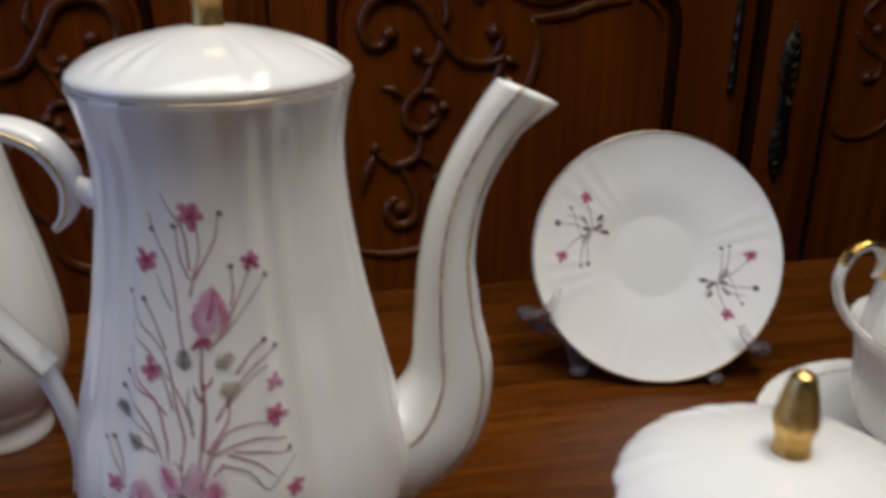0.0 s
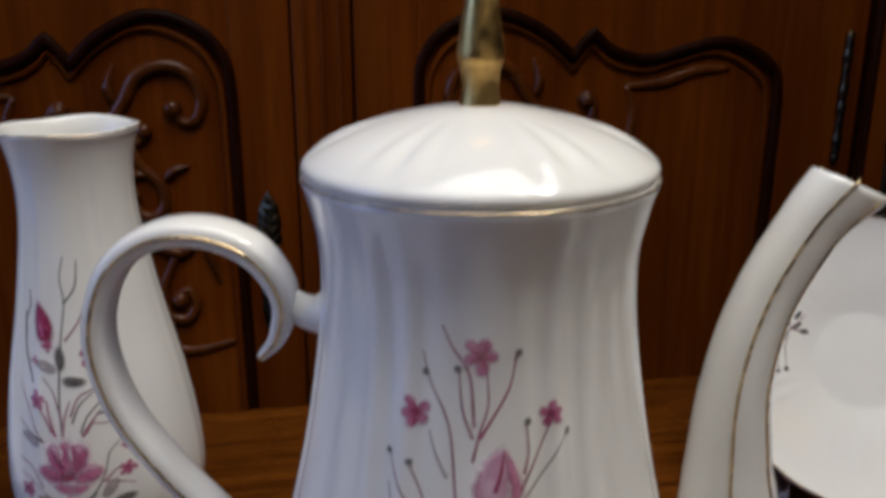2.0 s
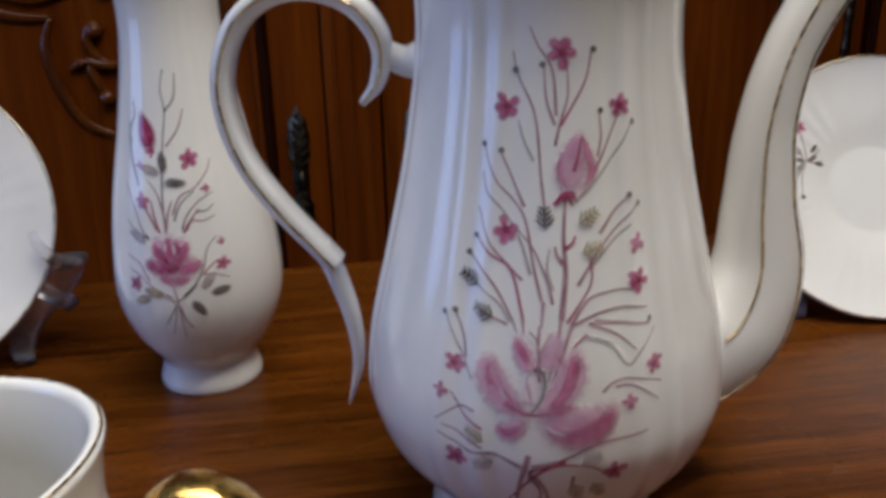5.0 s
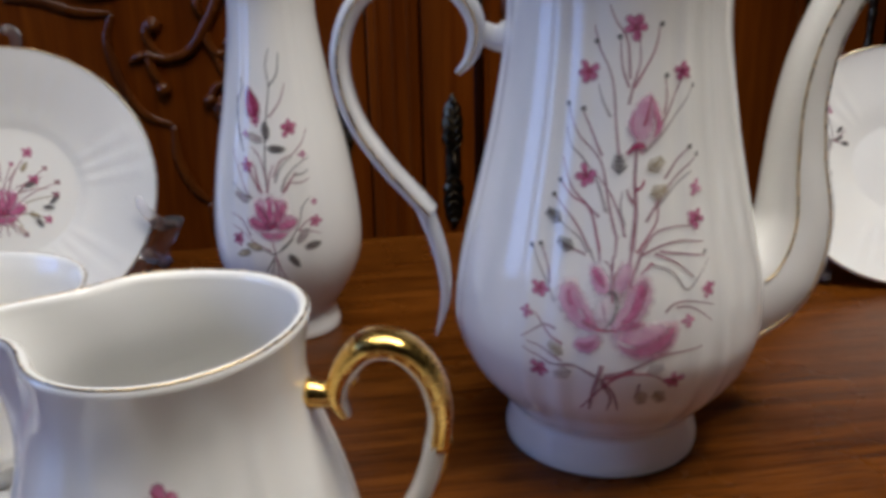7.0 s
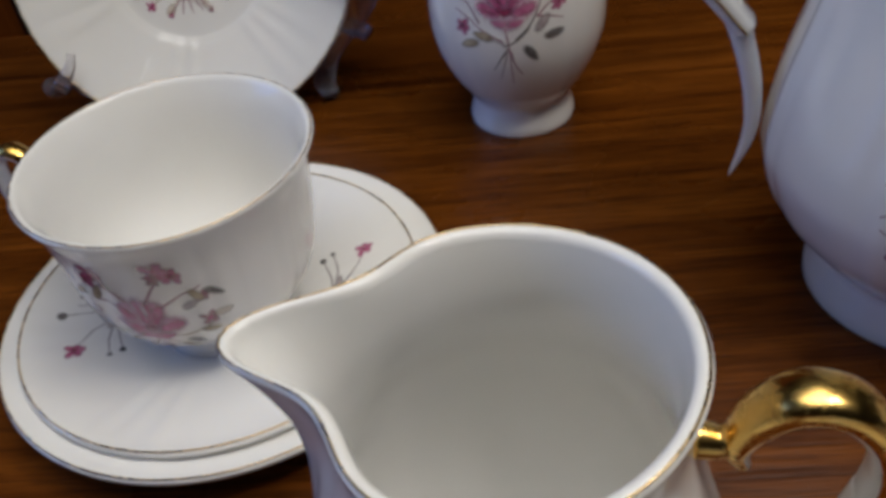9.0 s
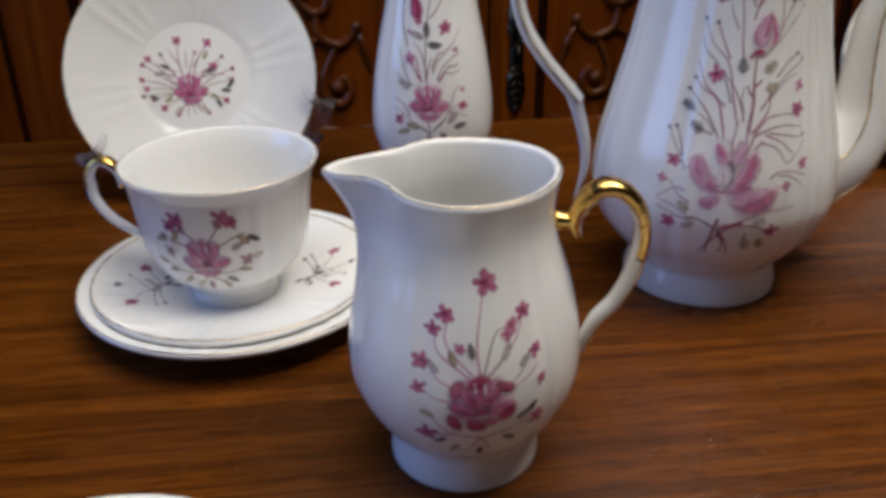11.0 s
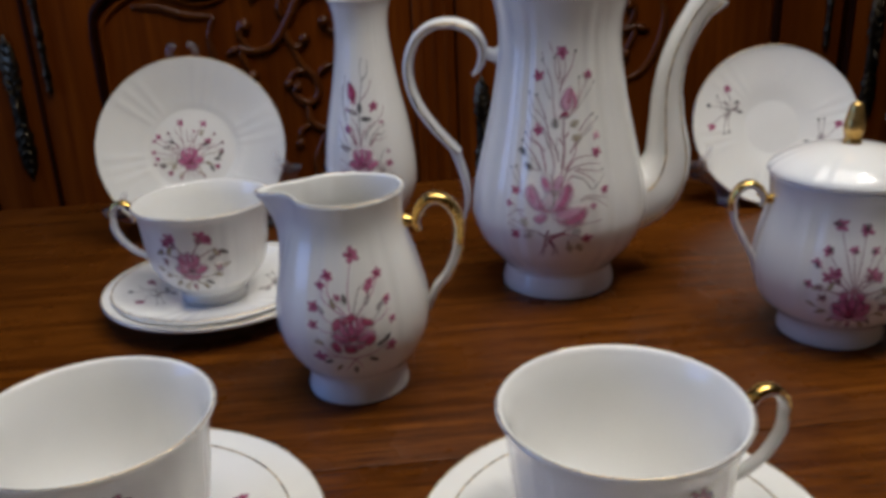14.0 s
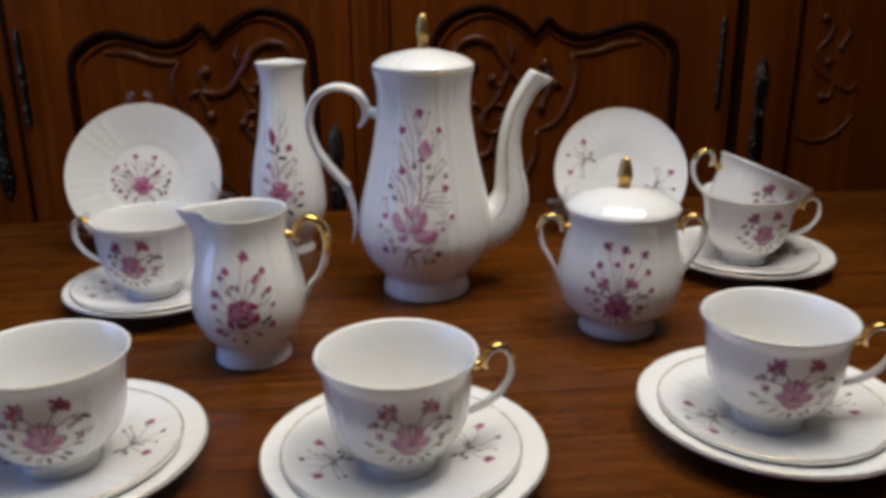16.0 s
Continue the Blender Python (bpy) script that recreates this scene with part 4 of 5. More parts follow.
def flower_vase(x, y, facing):
    vase = thing("flower_vase", "slender white porcelain vase painted with a pink rose on the table", "vase", pose(x, y, TOP))
    rel = radians(facing)
    sh = flutes(6, rel + radians(34), 0.00025, 0.06, 0.016, 0.176, 0.02)

    def dented(a, r, z):
        r, z = sh(a, r, z)
        k = min(max((z - 0.165) / 0.012, 0), 1)
        return r * (1 + 0.012 * k * math.cos(4 * (a - rel))), z + 0.0004 * k * math.cos(4 * (a - rel))
    bm = bmesh.new()
    lathe(bm, hollow(VASE_PROF, 0.0026, 0.012), 112, dented)
    part("body", bm, M_WHITE, vase)
    bm = bmesh.new()
    ring_line(bm, 0.0235, 0.1789, 0.0003, 112, dented)
    part("gilt_rim", bm, M_GILT, vase)
    c = Canvas(*round_wall(VASE_PROF, rel, sh))

    def q(u, v):
        return (-0.0284 + 0.0001373 * u - 0.0000084 * v + 3.9e-9 * u * v - 3.12e-8 * u * u - 2.9e-9 * v * v, 0.140 + 0.0000255 * u - 0.000104 * v - 6.1e-8 * u * u - 1.2e-8 * v * v + 8e-9 * u * v)

    def twigs(lines, width, colours):
        for k, pts in enumerate(lines):
            c.stroke([q(*p) for p in pts], width * 0.85, colours[k % len(colours)])
    mauve = (STEM, DARK, STEM)
    twigs(([(245, 600), (235, 520), (230, 420), (230, 300), (235, 190), (222, 110), (230, 40)], [(235, 190), (262, 140), (265, 55)], [(240, 310), (275, 250), (290, 180)], [(150, 440), (125, 340), (120, 250), (135, 200), (130, 150)], [(122, 300), (118, 215)],
           [(265, 540), (285, 480), (330, 450), (365, 400), (380, 350)], [(295, 590), (310, 540), (350, 490), (395, 460)], [(270, 560), (290, 500), (330, 460)]), 0.0009, (DARK, DARK, STEM))
    twigs(([(310, 590), (325, 560), (360, 560), (400, 540)], [(335, 530), (370, 525), (392, 505)], [(240, 550), (215, 470), (180, 420)], [(190, 620), (160, 580), (130, 500), (105, 430)], [(190, 620), (140, 590), (105, 550)], [(190, 760), (150, 700), (105, 670)], [(265, 820), (210, 790), (160, 750), (110, 715)],
           [(300, 815), (340, 770), (365, 710), (375, 650), (405, 610)], [(360, 740), (400, 740), (455, 750)], [(365, 738), (400, 700), (440, 690)]), 0.0009, mauve)
    twigs(([(268, 780), (285, 850), (302, 970)], [(280, 840), (260, 880), (240, 920)], [(280, 840), (272, 900), (262, 955)], [(288, 850), (305, 900), (330, 935)], [(265, 835), (300, 820), (345, 775)], [(270, 830), (230, 812), (180, 800)]), 0.0009, (STEM, DARK, GREY))
    x, z = q(190, 322)
    c.petal(x, z, 0.0150, 0.0070, 100, ROSE, 1.2)
    c.petal(x + 0.0008, z + 0.001, 0.009, 0.0018, 92, STEM, 0.3)
    c.petal(x - 0.0009, z + 0.002, 0.007, 0.0016, 104, PINK, 0.8)
    for u, v, r in ((310, 355, 2.9), (165, 490, 2.6), (135, 770, 2.5), (430, 700, 2.3), (192, 325, 1.6)):
        c.blossom(*q(u, v), r * 0.0012, ROSE, DARK, 5, u)
    for u, v, r in ((420, 630, 1.6), (365, 450, 1.7), (155, 370, 1.6)):
        c.blossom(*q(u, v), r * 0.001, PINK, PALE, 4, v)
    for u, v, a, col in ((235, 400, 95, DARK), (222, 402, 160, GREY), (236, 430, 356, DARK), (178, 632, 150, GREY), (328, 830, 305, DARK), (388, 805, 8, DARK), (360, 790, 50, GREY), (192, 818, 200, OLIVE), (235, 812, 165, OLIVE)):
        c.leaf(*q(u, v), 0.0086, a, col)
    twigs(([(225, 600), (205, 540), (195, 490)], [(245, 600), (250, 540), (262, 490)], [(215, 590), (185, 530), (160, 500)], [(300, 600), (320, 560), (345, 520)]), 0.0012, (ROSE, STEM, STEM))
    c.rose(*q(265, 690), 0.0112, PINK, PALE, ROSE)
    c.done(vase, "painted pink rose with buds and twigs")
    return vase


JUG_PROF = smooth_profile([(0.0264, 0), (0.0264, 0.003), (0.0252, 0.010), (0.0262, 0.014), (0.0322, 0.021), (0.0376, 0.032), (0.0394, 0.043), (0.0382, 0.056), (0.0344, 0.071), (0.0302, 0.084), (0.0285, 0.093), (0.0290, 0.101), (0.0302, 0.1070)], 5)


def milk_jug(x, y, turn, facing):
    """turn: the way of the handle; the lip is opposite."""
    jug = thing("milk_jug", "white porcelain milk jug with gilded handle and pink rose", "milk jug", pose(x, y, TOP, 0, 0, turn))
    rel = radians(facing - turn)
    fl = flutes(6, rel + radians(33), 0.0004, 0.06, 0.018, 0.100, 0.02)

    inside = inner_wall(JUG_PROF)

    def lipped(a, r, z):
        rr, zz = (r, z) if inside(r, z) else fl(a, r, z)
        d = abs((a - math.pi + math.pi) % (2 * math.pi) - math.pi)
        w = math.exp(-(d / 0.25) ** 2)
        k = min(max((z - 0.060) / 0.046, 0), 1) ** 1.7
        top = min(max((z - 0.085) / 0.02, 0), 1)
        return rr + 0.0150 * w * k - 0.0020 * top * math.exp(-((d - 0.62) / 0.3) ** 2), zz + top * (0.0008 * math.cos(2 * a) - 0.0018 * w)
    bm = bmesh.new()
    lathe(bm, hollow(JUG_PROF, 0.0025, 0.012), 128, lipped)
    part("body", bm, M_WHITE, jug)
    bm = bmesh.new()
    ring_line(bm, 0.0296, 0.1076, 0.00026, 128, lipped)
    part("gilt_rim", bm, M_GILT, jug)
    pts = [(0.0366, 0.0845), (0.0351, 0.0896), (0.0373, 0.0962), (0.0425, 0.1012), (0.0490, 0.1006), (0.0544, 0.0948), (0.0566, 0.0865), (0.0559, 0.0775)]
    bm = bmesh.new()
    line = spline([(a, 0, b) for a, b in pts], 9)
    sweep(bm, line, along([0.0014, 0.0028, 0.0040, 0.0045, 0.0045, 0.0043, 0.0040, 0.0038], len(line)), along([0.0012, 0.0022, 0.0028, 0.0030, 0.0029, 0.0028, 0.0027, 0.0026], len(line)), UP, 16, 2.6, outer=1)
    gilded_root(bm, [(0.0285, 0, 0.0900), (0.0335, 0, 0.0900), (0.0378, 0, 0.0945)], [0.0034, 0.0026, 0.0026], 12, 6)
    h = part("handle", bm, [M_WHITE, M_GOLD], jug, "scroll handle gilded on its outer face")
    bm = bmesh.new()
    line = spline([(a, 0, b) for a, b in [(0.0559, 0.0795), (0.0536, 0.0700), (0.0496, 0.0610), (0.0444, 0.0545), (0.0412, 0.0480), (0.0396, 0.0410)]], 8)
    sweep(bm, line, along([0.0038, 0.0036, 0.0034, 0.0032, 0.0024, 0.0012], len(line)), along([0.0025, 0.0025, 0.0024, 0.0024, 0.0020, 0.0010], len(line)), UP, 14, 2.6)
    part("handle_tail", bm, M_WHITE, h, "white lower part of the handle edged in gold")
    bm = bmesh.new()
    ln = [q + Vector((0.0026, 0, -0.0006)) for q in line[:-4]]
    sweep(bm, ln, [0.0012] * len(ln), [0.0007] * len(ln), UP, 8)
    part("gilt_line", bm, M_GOLD, h)
    c = Canvas(*round_wall(JUG_PROF, rel, lipped))
    k = 0.001

    def q(u, v):
        return (u * 1.32 * k, 0.0475 + v * (1.12 if v > 0 else 1.5) * k)
    for pts in ([(0, 4), (-1, 16), (1, 32)], [(-1, 6), (-8, 16), (-7, 24)], [(-1, 5), (-10, 14), (-10, 20)], [(0, 5), (6, 14), (7, 22)], [(0, 5), (8, 16), (10, 23)], [(-4, 2), (-10, 6), (-13, 11)], [(-4, 0), (-10, 0), (-15, 3)], [(4, 2), (9, 6), (12, 12)], [(4, 2), (10, 4), (14, 8)],
                [(0, -10), (-8, -8), (-14, -2)], [(0, -10), (8, -8), (14, -5)], [(0, -10), (-2, -13), (-4, -15)], [(0, -10), (2, -13), (2, -15)], [(-6, -9), (-10, -9), (-13, -9)], [(0, 6), (3, 18), (6, 20)]):
        c.stroke([q(*p) for p in pts], 0.0007, PALE if pts[1][0] % 3 else GREY)
    for u, v, r in ((1, 32, 2.9), (-8, 24, 2.2), (-11, 20, 1.9), (7, 20, 1.8), (10, 23, 2.0), (-14, 11, 2.4), (-15, 3, 2.0), (13, 12, 1.8), (-13, -9, 2.6), (14, -7, 2.4), (6, 18, 1.7), (15, 3, 1.6), (-5, 15, 1.4)):
        c.blossom(*q(u, v), r * 1.25 * k, ROSE, DARK if u % 3 else ROSE, 5, 31 * u)
    for u, v, a, col in ((-8, -10, 210, DARK), (5, -10, 330, DARK), (8, -6, 30, DARK), (-5, -12, 240, OLIVE), (11, -5, 50, DARK), (-2, 12, 100, DARK), (-10, 8, 130, GREY), (9, 8, 50, GREY), (-6, 10, 110, OLIVE), (5, 11, 70, GREY), (-11, -4, 170, OLIVE), (0, -13, 270, DARK)):
        c.leaf(*q(u, v), 0.0055, a, col)
    c.rose(*q(0, 0), 0.0105, PINK, PALE, ROSE)
    for u, v, ln, wd, a in ((-7, 0, 8, 4.5, 70), (-4, 4, 8, 4, 25), (3, 5, 7, 4, 335), (-8, -3, 8, 4.5, 300), (4, -5, 7, 4.5, 40), (-4, -6, 7, 4, 350)):
        c.petal(*q(u, v), ln * k, wd * k, a, ROSE, 0.0)
    c.done(jug, "painted pink rose in a wreath of twigs")
    return jug


SUGAR_PROF = smooth_profile([(r * 0.955, z) for r, z in [(0.0290, 0), (0.0290, 0.003), (0.0280, 0.008), (0.0300, 0.012), (0.0400, 0.020), (0.0448, 0.032), (0.0460, 0.042), (0.0442, 0.056), (0.0412, 0.068), (0.0396, 0.078), (0.0399, 0.085), (0.0408, 0.089)]], 5)


def sugar_bowl(x, y, turn, facing):
    bowl = thing("sugar_bowl", "white lidded porcelain sugar bowl with two gilded handles and pink flower", "sugar bowl", pose(x, y, TOP, 0, 0, turn) @ Matrix.Scale(1.028, 4))
    rel = radians(facing - turn)
    sh = flutes(6, rel + radians(33), 0.0009, 0.06, 0.014, 0.088, 0.015)
    bm = bmesh.new()
    lathe(bm, hollow(SUGAR_PROF, 0.003, 0.012), 120, sh)
    part("body", bm, M_WHITE, bowl)
    bm = bmesh.new()
    lathe(bm, [(0, 0.089), (0.036, 0.089), (0.0390, 0.0898)] + smooth_profile([(0.0400, 0.0905), (0.0398, 0.0925), (0.0372, 0.0955), (0.0300, 0.1000), (0.0190, 0.1035), (0.0085, 0.1055), (0.0, 0.1060)], 5), 120, flutes(6, rel + radians(33), 0.0007, 0.06, 0.05, 0.1045, 0.003))
    lid = part("lid", bm, M_WHITE, bowl, "domed white lid")
    bm = bmesh.new()
    lathe(bm, smooth_profile([(0.0050, 0.1046), (0.0047, 0.1056), (0.0042, 0.1085), (0.0047, 0.1115), (0.0053, 0.1140), (0.0047, 0.1180), (0.0036, 0.1235), (0.0026, 0.1262), (0.0, 0.1275)], 5), 24)
    part("knob", bm, M_KNOB, lid, "pointed gilded knob")
    for sgn in (-1, 1):
        bm = bmesh.new()
        line = spline([(sgn * a * 0.91, 0, b) for a, b in [(0.0475, 0.0725), (0.0465, 0.0770), (0.0490, 0.0820), (0.0545, 0.0850), (0.0605, 0.0830), (0.0640, 0.0770), (0.0640, 0.0710)]], 8)
        sweep(bm, line, along([0.001, 0.0026, 0.0034, 0.0036, 0.0035, 0.0033, 0.0030], len(line)), along([0.001, 0.0018, 0.0022, 0.0023, 0.0022, 0.0021, 0.0020], len(line)), UP, 14, 2.5, outer=sgn)
        gilded_root(bm, [(sgn * 0.0360, 0, 0.0770), (sgn * 0.0410, 0, 0.0770), (sgn * 0.0446, 0, 0.0805)], [0.003, 0.0022, 0.0022], 10, 5)
        h = part("handle", bm, [M_WHITE, M_GOLD], bowl, "scroll handle gilded on its outer face")
        bm = bmesh.new()
        line = spline([(sgn * a * 0.91, 0, b) for a, b in [(0.0640, 0.0725), (0.0620, 0.0640), (0.0570, 0.0550), (0.0520, 0.0470), (0.0490, 0.0400), (0.0475, 0.0340)]], 7)
        sweep(bm, line, along([0.0030, 0.0028, 0.0026, 0.0024, 0.0018, 0.0008], len(line)), along([0.0020, 0.0019, 0.0018, 0.0017, 0.0014, 0.0007], len(line)), UP, 12, 2.5)
        part("handle_tail", bm, M_WHITE, h, "white lower part of the handle")
    c = Canvas(*round_wall(SUGAR_PROF, rel, sh))
    k = 0.00165
    small_pattern(c, 0.001, 0.035, k, True)
    for u, v, r in ((2, 21, 1.9), (-5, 22, 2.0), (10, 19, 1.7), (-8, 14, 1.5), (-11, 10, 1.5), (12, 12, 1.5), (5, 15, 1.3), (-1, 15, 1.3), (-13, 3, 1.4), (14, 4, 1.4)):
        c.stroke([(0.001, 0.040), (0.001 + u * 0.6 * k, 0.037 + v * 0.6 * k), (0.001 + u * k, 0.037 + v * k)], 0.0006, STEM)
        c.blossom(0.001 + u * k, 0.037 + v * k, r * k, ROSE, DARK, 5, 23 * u)
        c.petal(0.001 + u * k, 0.037 + v * k, r * 1.1 * k, r * 0.8 * k, 40 * u, DARK, 0.0)
    for a, ln, wd, col, amount in ((90, 15, 6, PINK, 0.8), (116, 13, 6, PINK, 0.8), (64, 13, 6, PINK, 0.8), (145, 12, 6, PINK, 0.75), (35, 12, 6, PINK, 0.75), (175, 10, 5, PALE, 0.8), (5, 10, 5, PALE, 0.8), (100, 9, 4, ROSE, 0.7), (76, 9, 4, ROSE, 0.6), (135, 7, 3, ROSE, 0.5)):
        ca, sa = math.cos(radians(a)) * 0.001, math.sin(radians(a)) * 0.001
        c.soft([(0.001, 0.0245), (0.001 + ca * ln * 0.55, 0.0245 + sa * ln * 0.5), (0.001 + ca * ln, 0.0245 + sa * ln)], [wd * 0.0005, wd * 0.001, wd * 0.00035], col, amount)
    c.done(bowl, "painted pink flower with twigs")
    return bowl


CUP_PROF = smooth_profile([(0.0210, 0), (0.0208, 0.0028), (0.0200, 0.0055), (0.0235, 0.0092), (0.0310, 0.0160), (0.0362, 0.0255), (0.0384, 0.0365), (0.0394, 0.0475), (0.0412, 0.0570), (0.0440, 0.0635)], 5)


def tea_cup(m, turn, facing, label, group="cups of the set"):
    """turn and facing: the ways of the handle and of the rose, in degrees, before the pose m."""
    cup = thing("tea_cup", label, "cup", m @ pose(0, 0, 0, 0, 0, turn) @ Matrix.Diagonal((0.985, 0.985, 1.02, 1)), group)
    rel = radians(facing - turn)
    sh = flutes(8, rel + radians(28), 0.0006, 0.05, 0.008, 0.062, 0.012)
    bm = bmesh.new()
    lathe(bm, hollow(CUP_PROF, 0.0022, 0.007), 112, smooth_inside(CUP_PROF, sh))
    part("body", bm, M_WHITE, cup)
    bm = bmesh.new()
    ring_line(bm, 0.0433, 0.0640, 0.00024, 112)
    part("gilt_rim", bm, M_GILT, cup)
    bm = bmesh.new()
    line = spline([(a, 0, b) for a, b in [(0.0500, 0.0475), (0.0485, 0.0510), (0.0500, 0.0560), (0.0545, 0.0595), (0.0600, 0.0585), (0.0640, 0.0530), (0.0645, 0.0470)]], 8)
    sweep(bm, line, along([0.001, 0.0022, 0.0030, 0.0033, 0.0032, 0.0030, 0.0028], len(line)), along([0.001, 0.0016, 0.0021, 0.0023, 0.0022, 0.0021, 0.0020], len(line)), UP, 14, 2.5, outer=1)
    gilded_root(bm, [(0.0400, 0, 0.0505), (0.0460, 0, 0.0510), (0.0505, 0, 0.0555)], [0.003, 0.0021, 0.0021], 10, 5)
    h = part("handle", bm, [M_WHITE, M_GOLD], cup, "scroll handle gilded on its outer face")
    bm = bmesh.new()
    line = spline([(a, 0, b) for a, b in [(0.0645, 0.0485), (0.0635, 0.0410), (0.0580, 0.0330), (0.0500, 0.0275), (0.0420, 0.0245), (0.0368, 0.0235)]], 7)
    sweep(bm, line, along([0.0028, 0.0027, 0.0026, 0.0025, 0.0022, 0.0020], len(line)), along([0.0020, 0.0020, 0.0019, 0.0019, 0.0018, 0.0016], len(line)), UP, 12, 2.5)
    part("handle_tail", bm, M_WHITE, h, "white lower part of the handle")
    c = Canvas(*round_wall(CUP_PROF, rel, sh))
    small_pattern(c, -0.001, 0.0350, 0.00185)
    c.done(cup, "painted pink rose")
    return cup


# the upper faces of the dishes, from the middle to the rim
PLATE_PROF = smooth_profile([(0.0, 0.0045), (0.020, 0.0042), (0.0330, 0.0044), (0.0365, 0.0050), (0.0400, 0.0060), (0.047, 0.0077), (0.056, 0.0104), (0.068, 0.0142), (0.0770, 0.0170)], 5)
SAUCER_PROF = smooth_profile([(0.0, 0.0024), (0.018, 0.0024), (0.0215, 0.0025), (0.0245, 0.0031), (0.034, 0.0053), (0.048, 0.0080), (0.058, 0.0106), (0.0645, 0.0130)], 5)


def ribbed(radius, r0, count=6, depth=0.0005):
    def shape(a, r, z):
        step = 2 * math.pi / count
        d = ((a + 0.3) % step - step / 2)
        k = min(max((r - r0) / 0.01, 0), 1) * min(max((radius - r) / 0.008, 0), 1)
        w = 0.0
        for o in (-0.16, 0.0, 0.16):
            w += math.exp(-((d - o) / 0.038) ** 2)
        return r, z + depth * w * k
    return shape


def dish(name, label, m, prof, foot, thick, group, pattern):
    ob = thing(name, label, "plate" if name == "dessert_plate" else "saucer", m, group)
    radius = prof[-1][0]
    sh = ribbed(radius, radius * 0.45)
    bm = bmesh.new()
    top = [(r, z) for r, z in prof]
    under = [(r, max(z - thick, 0.0012)) for r, z in reversed(prof) if r > foot + 0.002]
    edge = [(radius + 0.0005, prof[-1][1] - thick * 0.45)]
    lathe(bm, top + edge + under + [(foot + 0.0015, 0.0), (foot - 0.0015, 0.0), (foot - 0.003, 0.0010), (0, 0.0010)], 144, sh)
    bmesh.ops.reverse_faces(bm, faces=bm.faces)
    part("dish", bm, M_WHITE, ob)
    bm = bmesh.new()
    ring_line(bm, radius - 0.0002, prof[-1][1] + 0.0001, 0.00032, 120)
    part("gilt_rim", bm, M_GILT, ob)
    for paint in pattern:
        c = Canvas(*dish_face(prof, sh))
        paint(c)
        c.done(ob, "painted pink flowers")
    return ob


def centre_bouquet(turn, k=0.00118):
    def paint(c):
        ca, sa = math.cos(radians(turn)), math.sin(radians(turn))

        def q(u, v):
            u, v = u - 3.4, v - 1
            return ((u * ca - v * sa) * k, (u * sa + v * ca) * k)
        tips = ((-4, 21, 2.4, ROSE), (12, 19, 2.4, PINK), (-20, 12, 2.0, PINK), (-23, 9, 1.4, ROSE), (14, 6, 2.4, ROSE), (24, 4, 1.3, STEM), (23, -2, 1.8, STEM), (-24, 1, 1.6, PINK), (-22, -4, 1.7, PINK), (-24, -8, 1.2, STEM), (-13, 14, 1.2, STEM), (5, 14, 1.1, PINK), (19, 11, 1.2, STEM), (-14, -15, 1.9, ROSE), (19, -13, 1.9, ROSE), (-19, -10, 1.4, STEM), (9, -19, 1.3, STEM), (-7, -19, 1.3, PINK))
        for u, v, r, col in tips:
            c.stroke([q(1, -10), q(u * 0.5 - v * 0.08, v * 0.5 - 3), q(u, v)], 0.0009, STEM if v > 0 else OLIVE)
        for u, v in ((-9, 17), (0, 16), (9, 15), (-16, 9), (18, 7), (-17, 4), (20, 1)):
            c.stroke([q(u * 0.35, v * 0.4), q(u * 0.75, v * 0.7 + 1), q(u, v)], 0.0007, STEM)
        for u, v, r, col in tips:
            c.blossom(*q(u, v), r * k, col, ROSE)
        for u, v, a, col in ((-9, 6, 150, DARK), (-12, 4, 185, GREY), (-9, -9, 215, OLIVE), (-16, -10, 160, DARK), (11, -9, 330, OLIVE), (14, -12, 300, DARK), (17, -7, 350, DARK), (20, -6, 40, DARK), (10, 3, 20, DARK), (-5, -15, 230, SAND), (6, -15, 310, SAND), (9, 10, 60, OLIVE)):
            c.leaf(*q(u, v), 5.4 * k, a + turn, col)
        for u in (-6, -2, 2, 6, 9):
            c.stroke([q(1, -11), q(u * 0.6, -15), q(u, -20 + abs(u) * 0.2)], 0.0008, STEM)
        c.place, c.normal, old = (lambda s, t: old[0](s * ca - t * sa, s * sa + t * ca)), (lambda s, t: old[1](s * ca - t * sa, s * sa + t * ca)), (c.place, c.normal)
        c.rose(-0.003, -0.007, 0.0108, PINK, PALE, ROSE)
    return [paint]


def two_sprigs(turn):
    return [lambda c: sprig_pattern(c, turn - 159), lambda c: sprig_pattern(c, turn + 21)]


def dessert_plate(m, turn, label, group="plates of the set"):
    return dish("dessert_plate", label, m, PLATE_PROF, 0.044, 0.0026, group, centre_bouquet(turn))


def saucer(m, turn, label, group="saucers of the set"):
    return dish("saucer", label, m, SAUCER_PROF, 0.026, 0.0024, group, two_sprigs(turn))


def standing(x, y, z, tilt, yaw, rim):
    """The pose of a dish that leans back by tilt degrees, its rim's middle at x, y, z; rim: the rim's height over the dish's foot."""
    return pose(x, y, z, 0, 0, yaw) @ pose(0, 0, 0, 90 - tilt) @ pose(0, 0, -rim)


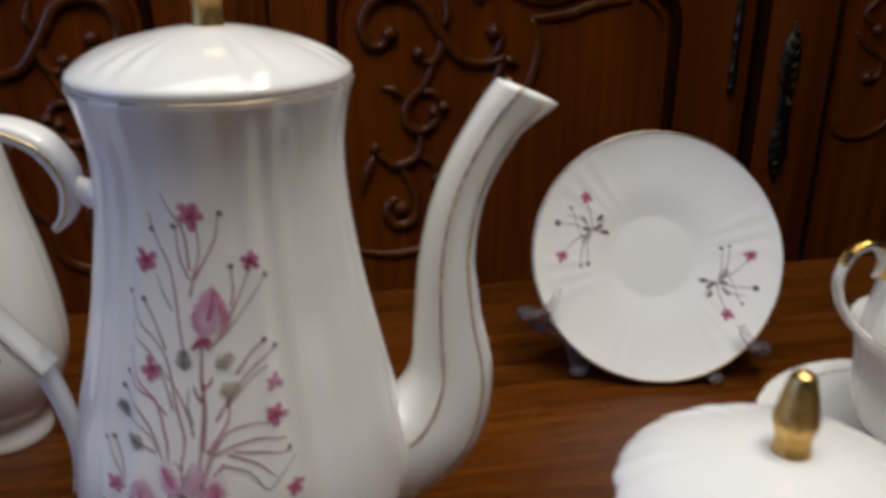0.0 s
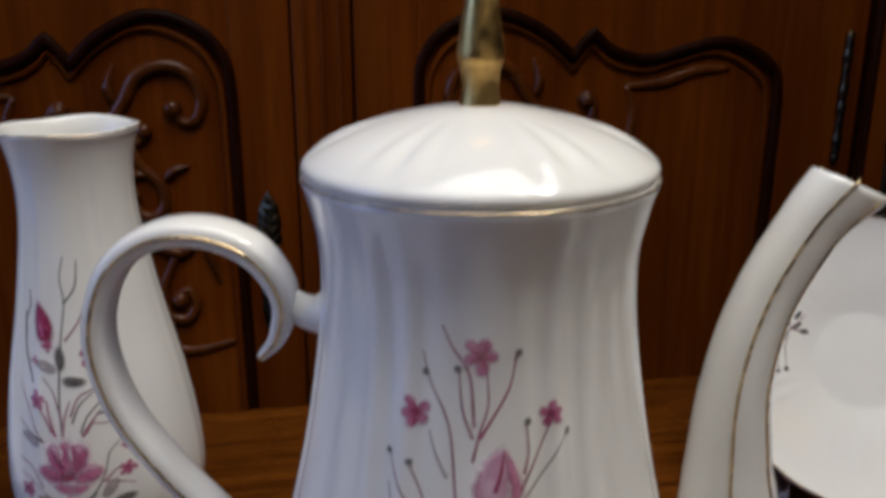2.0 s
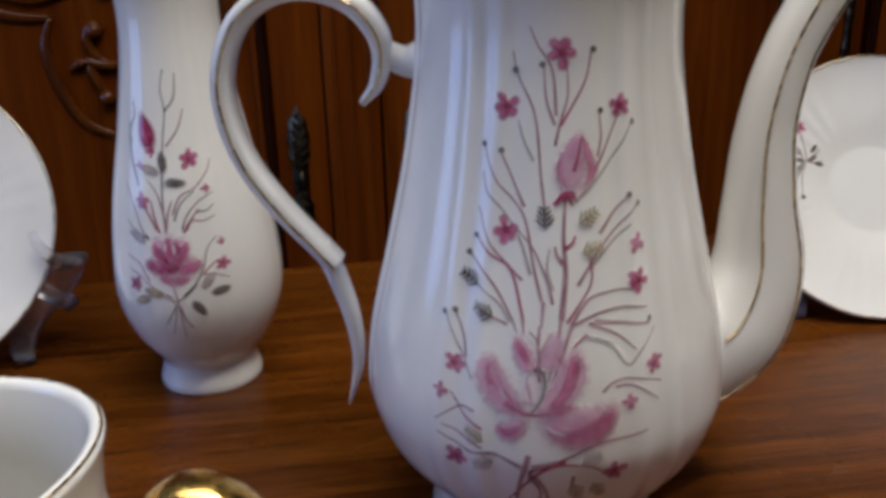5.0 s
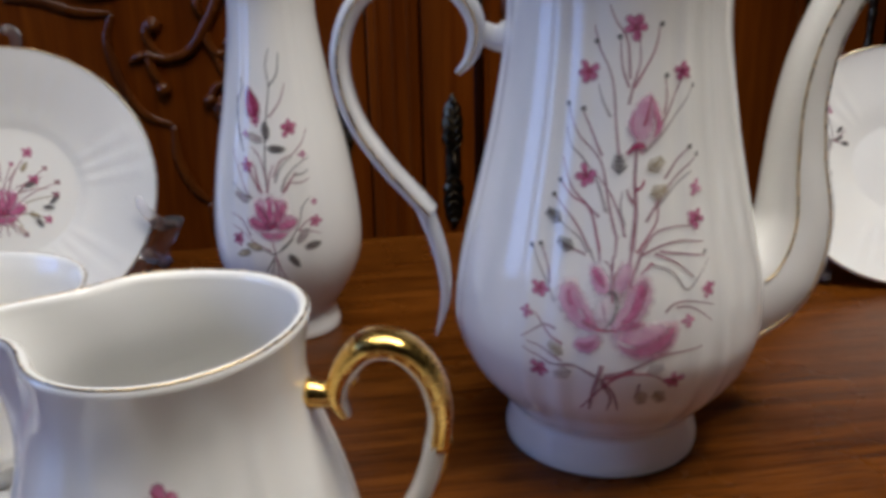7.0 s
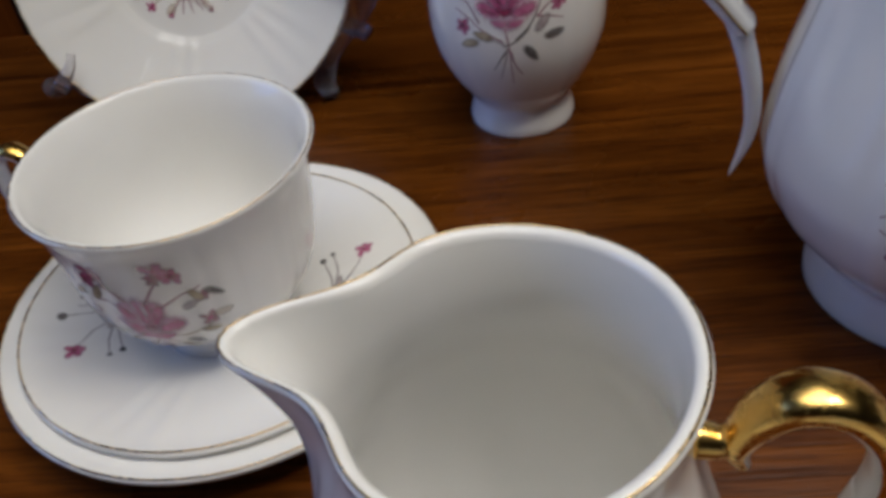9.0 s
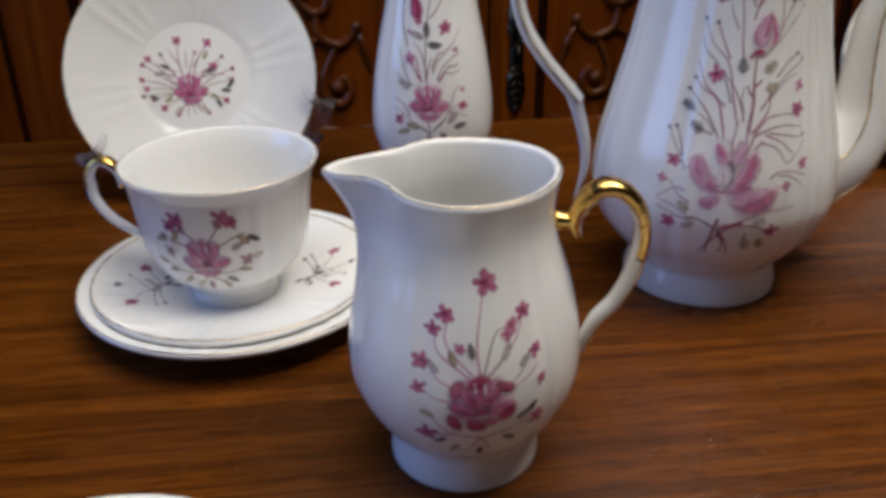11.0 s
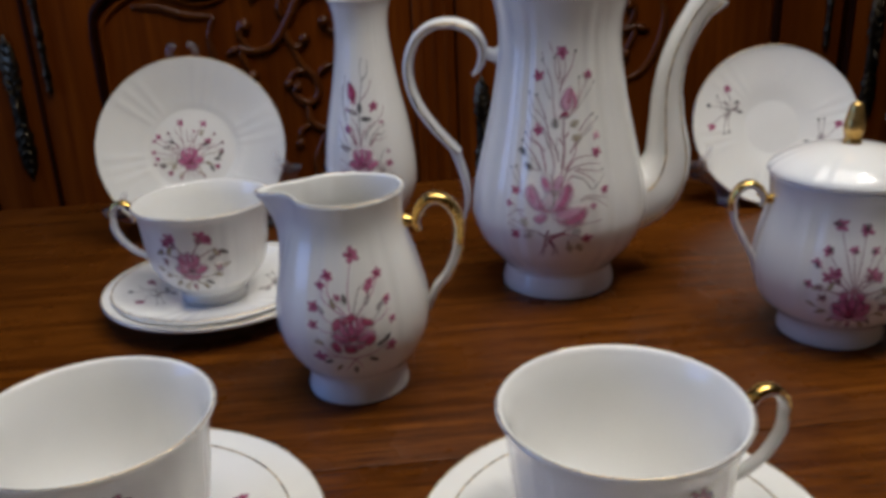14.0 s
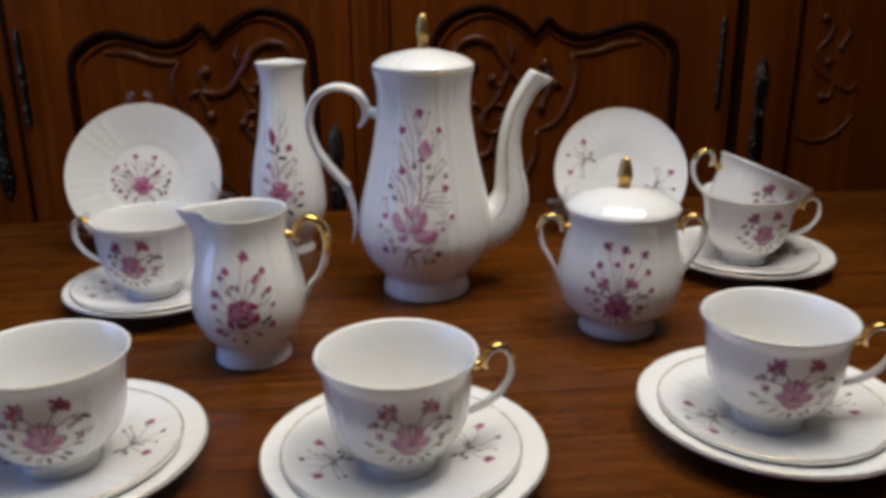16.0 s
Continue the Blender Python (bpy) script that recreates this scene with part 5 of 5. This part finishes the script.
def plate_stand(m, radius, tilt, height, sides, tip):
    """A clear acrylic easel; its origin lies on the table under the plate's middle, at this height; sides: where the hooks hold the rim, in degrees; tip: how far the arms reach over the rim."""
    st = thing("plate_stand", "clear acrylic display stand holding a plate on the table", "plate stand", m, "plate stands")
    ct, sn = math.cos(radians(tilt)), math.sin(radians(tilt))

    def back(x, up, off):
        """A point in the plate's plane, up along its face from its middle, off metres behind it."""
        return (x, up * sn + off * ct, height + up * ct - off * sn)
    for a in sides:
        s = 1 if math.cos(radians(a)) > 0 else -1
        x, up = radius * math.cos(radians(a)), radius * math.sin(radians(a))
        foot = back(x, up, 0.010)
        bm = bmesh.new()
        line = spline([back(x - s * 0.006, up + 0.010, -0.0055), back(x - s * 0.004, up + 0.004, -0.0065), back(x + s * 0.002, up - 0.003, -0.0050), back(x + s * 0.006, up - 0.005, 0.002), back(x + s * 0.008, up - 0.001, 0.009),
                       (x + s * 0.001, foot[1] + 0.005, foot[2] * 0.66 + 0.004), (x - s * 0.016, foot[1] + 0.002, 0.016), (x - s * 0.020, foot[1] - 0.008, 0.0060), (x - s * 0.017, foot[1] - 0.018, 0.0042)], 7)
        sweep(bm, line, along([0.0016, 0.0024, 0.0034, 0.0050, 0.0065, 0.0070, 0.0062, 0.0056, 0.0040], len(line)), along([0.0012, 0.0018, 0.0024, 0.0026, 0.0026, 0.0026, 0.0028, 0.0030, 0.0022], len(line)), Vector((1, 0, 0)), 14, 2.4)
        part("foot_hook", bm, M_ACRYL, st)
        bm = bmesh.new()
        xt, lag = s * 0.0105, 0.008 if tip < 0 else 0.0
        line = spline([(x + s * 0.003, foot[1] + 0.004, 0.020), (x * 0.8, foot[1] + 0.018, 0.030), back(xt * 2.2, radius * 0.35, 0.020), back(xt, radius * 0.92, 0.012), back(xt * 0.95, radius + tip - 0.0035, 0.006 + lag), back(xt * 0.70, radius + tip, 0.003 + lag), back(xt * 0.55, radius + tip - 0.0025, 0.001 + lag)], 8)
        sweep(bm, line, along([0.004, 0.004, 0.0035, 0.0030, 0.0030, 0.0030, 0.0022], len(line)), along([0.0025, 0.0025, 0.0022, 0.0022, 0.0024, 0.0024, 0.0018], len(line)), Vector((1, 0, 0)), 12, 2.4)
        part("back_arm", bm, M_ACRYL, st)
    bm = bmesh.new()
    line = [Vector((k * radius * 0.62, back(0, -radius * 0.4, 0.02)[1], 0.0265)) for k in (-1, 0, 1)]
    sweep(bm, line, [0.003] * 3, [0.003] * 3, UP, 10)
    part("cross_bar", bm, M_ACRYL, st)
    return st


coffee_pot(-0.0400, 0.2553, -12, -100)
flower_vase(-0.1595, 0.3766, -98)
milk_jug(-0.1744, 0.1393, -10, -90)
sugar_bowl(0.0950, 0.153, -8, -110)


def place_setting(x, y, handle, rose, sprig, words, size=1.0, shift=0.0, small=1.0):
    """size: the plate's; shift: how far the cup stands off the plate's middle; small: the size of saucer and cup."""
    dessert_plate(pose(x, y, TOP) @ Matrix.Scale(size, 4), 20, "white porcelain dessert plate with gilt rim " + words)
    saucer(pose(x + shift / 2, y, TOP + 0.0046 * size) @ Matrix.Scale(small, 4), sprig, "white saucer with painted sprigs on a plate " + words)
    tea_cup(pose(x + shift, y, TOP + 0.0046 * size + 0.0025 * small) @ Matrix.Scale(small, 4), handle, rose, "white cup with pink rose on a saucer " + words)


place_setting(-0.0785, -0.0225, 8, -82, 182, "near the jug", 1.0, -0.003)
place_setting(0.1400, -0.0040, -14, -98, 185, "near the sugar", 1.02, -0.003)
place_setting(-0.2640, 0.2574, 165, -96, 182, "near the stand", 0.94, -0.003)
place_setting(-0.2646, 0.0012, 190, -78, 190, "by the edge", 1.01)

SX, SY = 0.2505, 0.268
place_setting(SX, SY, -12, -90, 190, "under a cup", 0.965, -0.002, 0.965)
tea_cup(pose(SX - 0.0100, SY + 0.006, 0.0272, -3, 0, 0) @ pose(0, 0, 0, 0, 24, 0) @ Matrix.Scale(0.985, 4), 172, -88, "white porcelain cup with pink rose leaning inside another cup")

dessert_plate(standing(-0.2994, 0.4101, 0.0700, 24.8, 6.2, 0.0160) @ Matrix.Scale(0.945, 4), 0, "white fluted plate with pink bouquet upright in a clear stand")
plate_stand(pose(-0.2994, 0.4101, TOP, 0, 0, 6.2), 0.0728, 24.8, 0.0700, (-17, -144), 0.0100)
saucer(standing(0.1693, 0.3859, 0.0629, 25.7, -9.7, 0.0130) @ Matrix.Scale(1.026, 4), 159, "white fluted saucer with sprigs upright in a clear stand")
plate_stand(pose(0.1693, 0.3859, TOP, 0, 0, -9.7), 0.0662, 25.7, 0.0629, (-45, -155), -0.004)
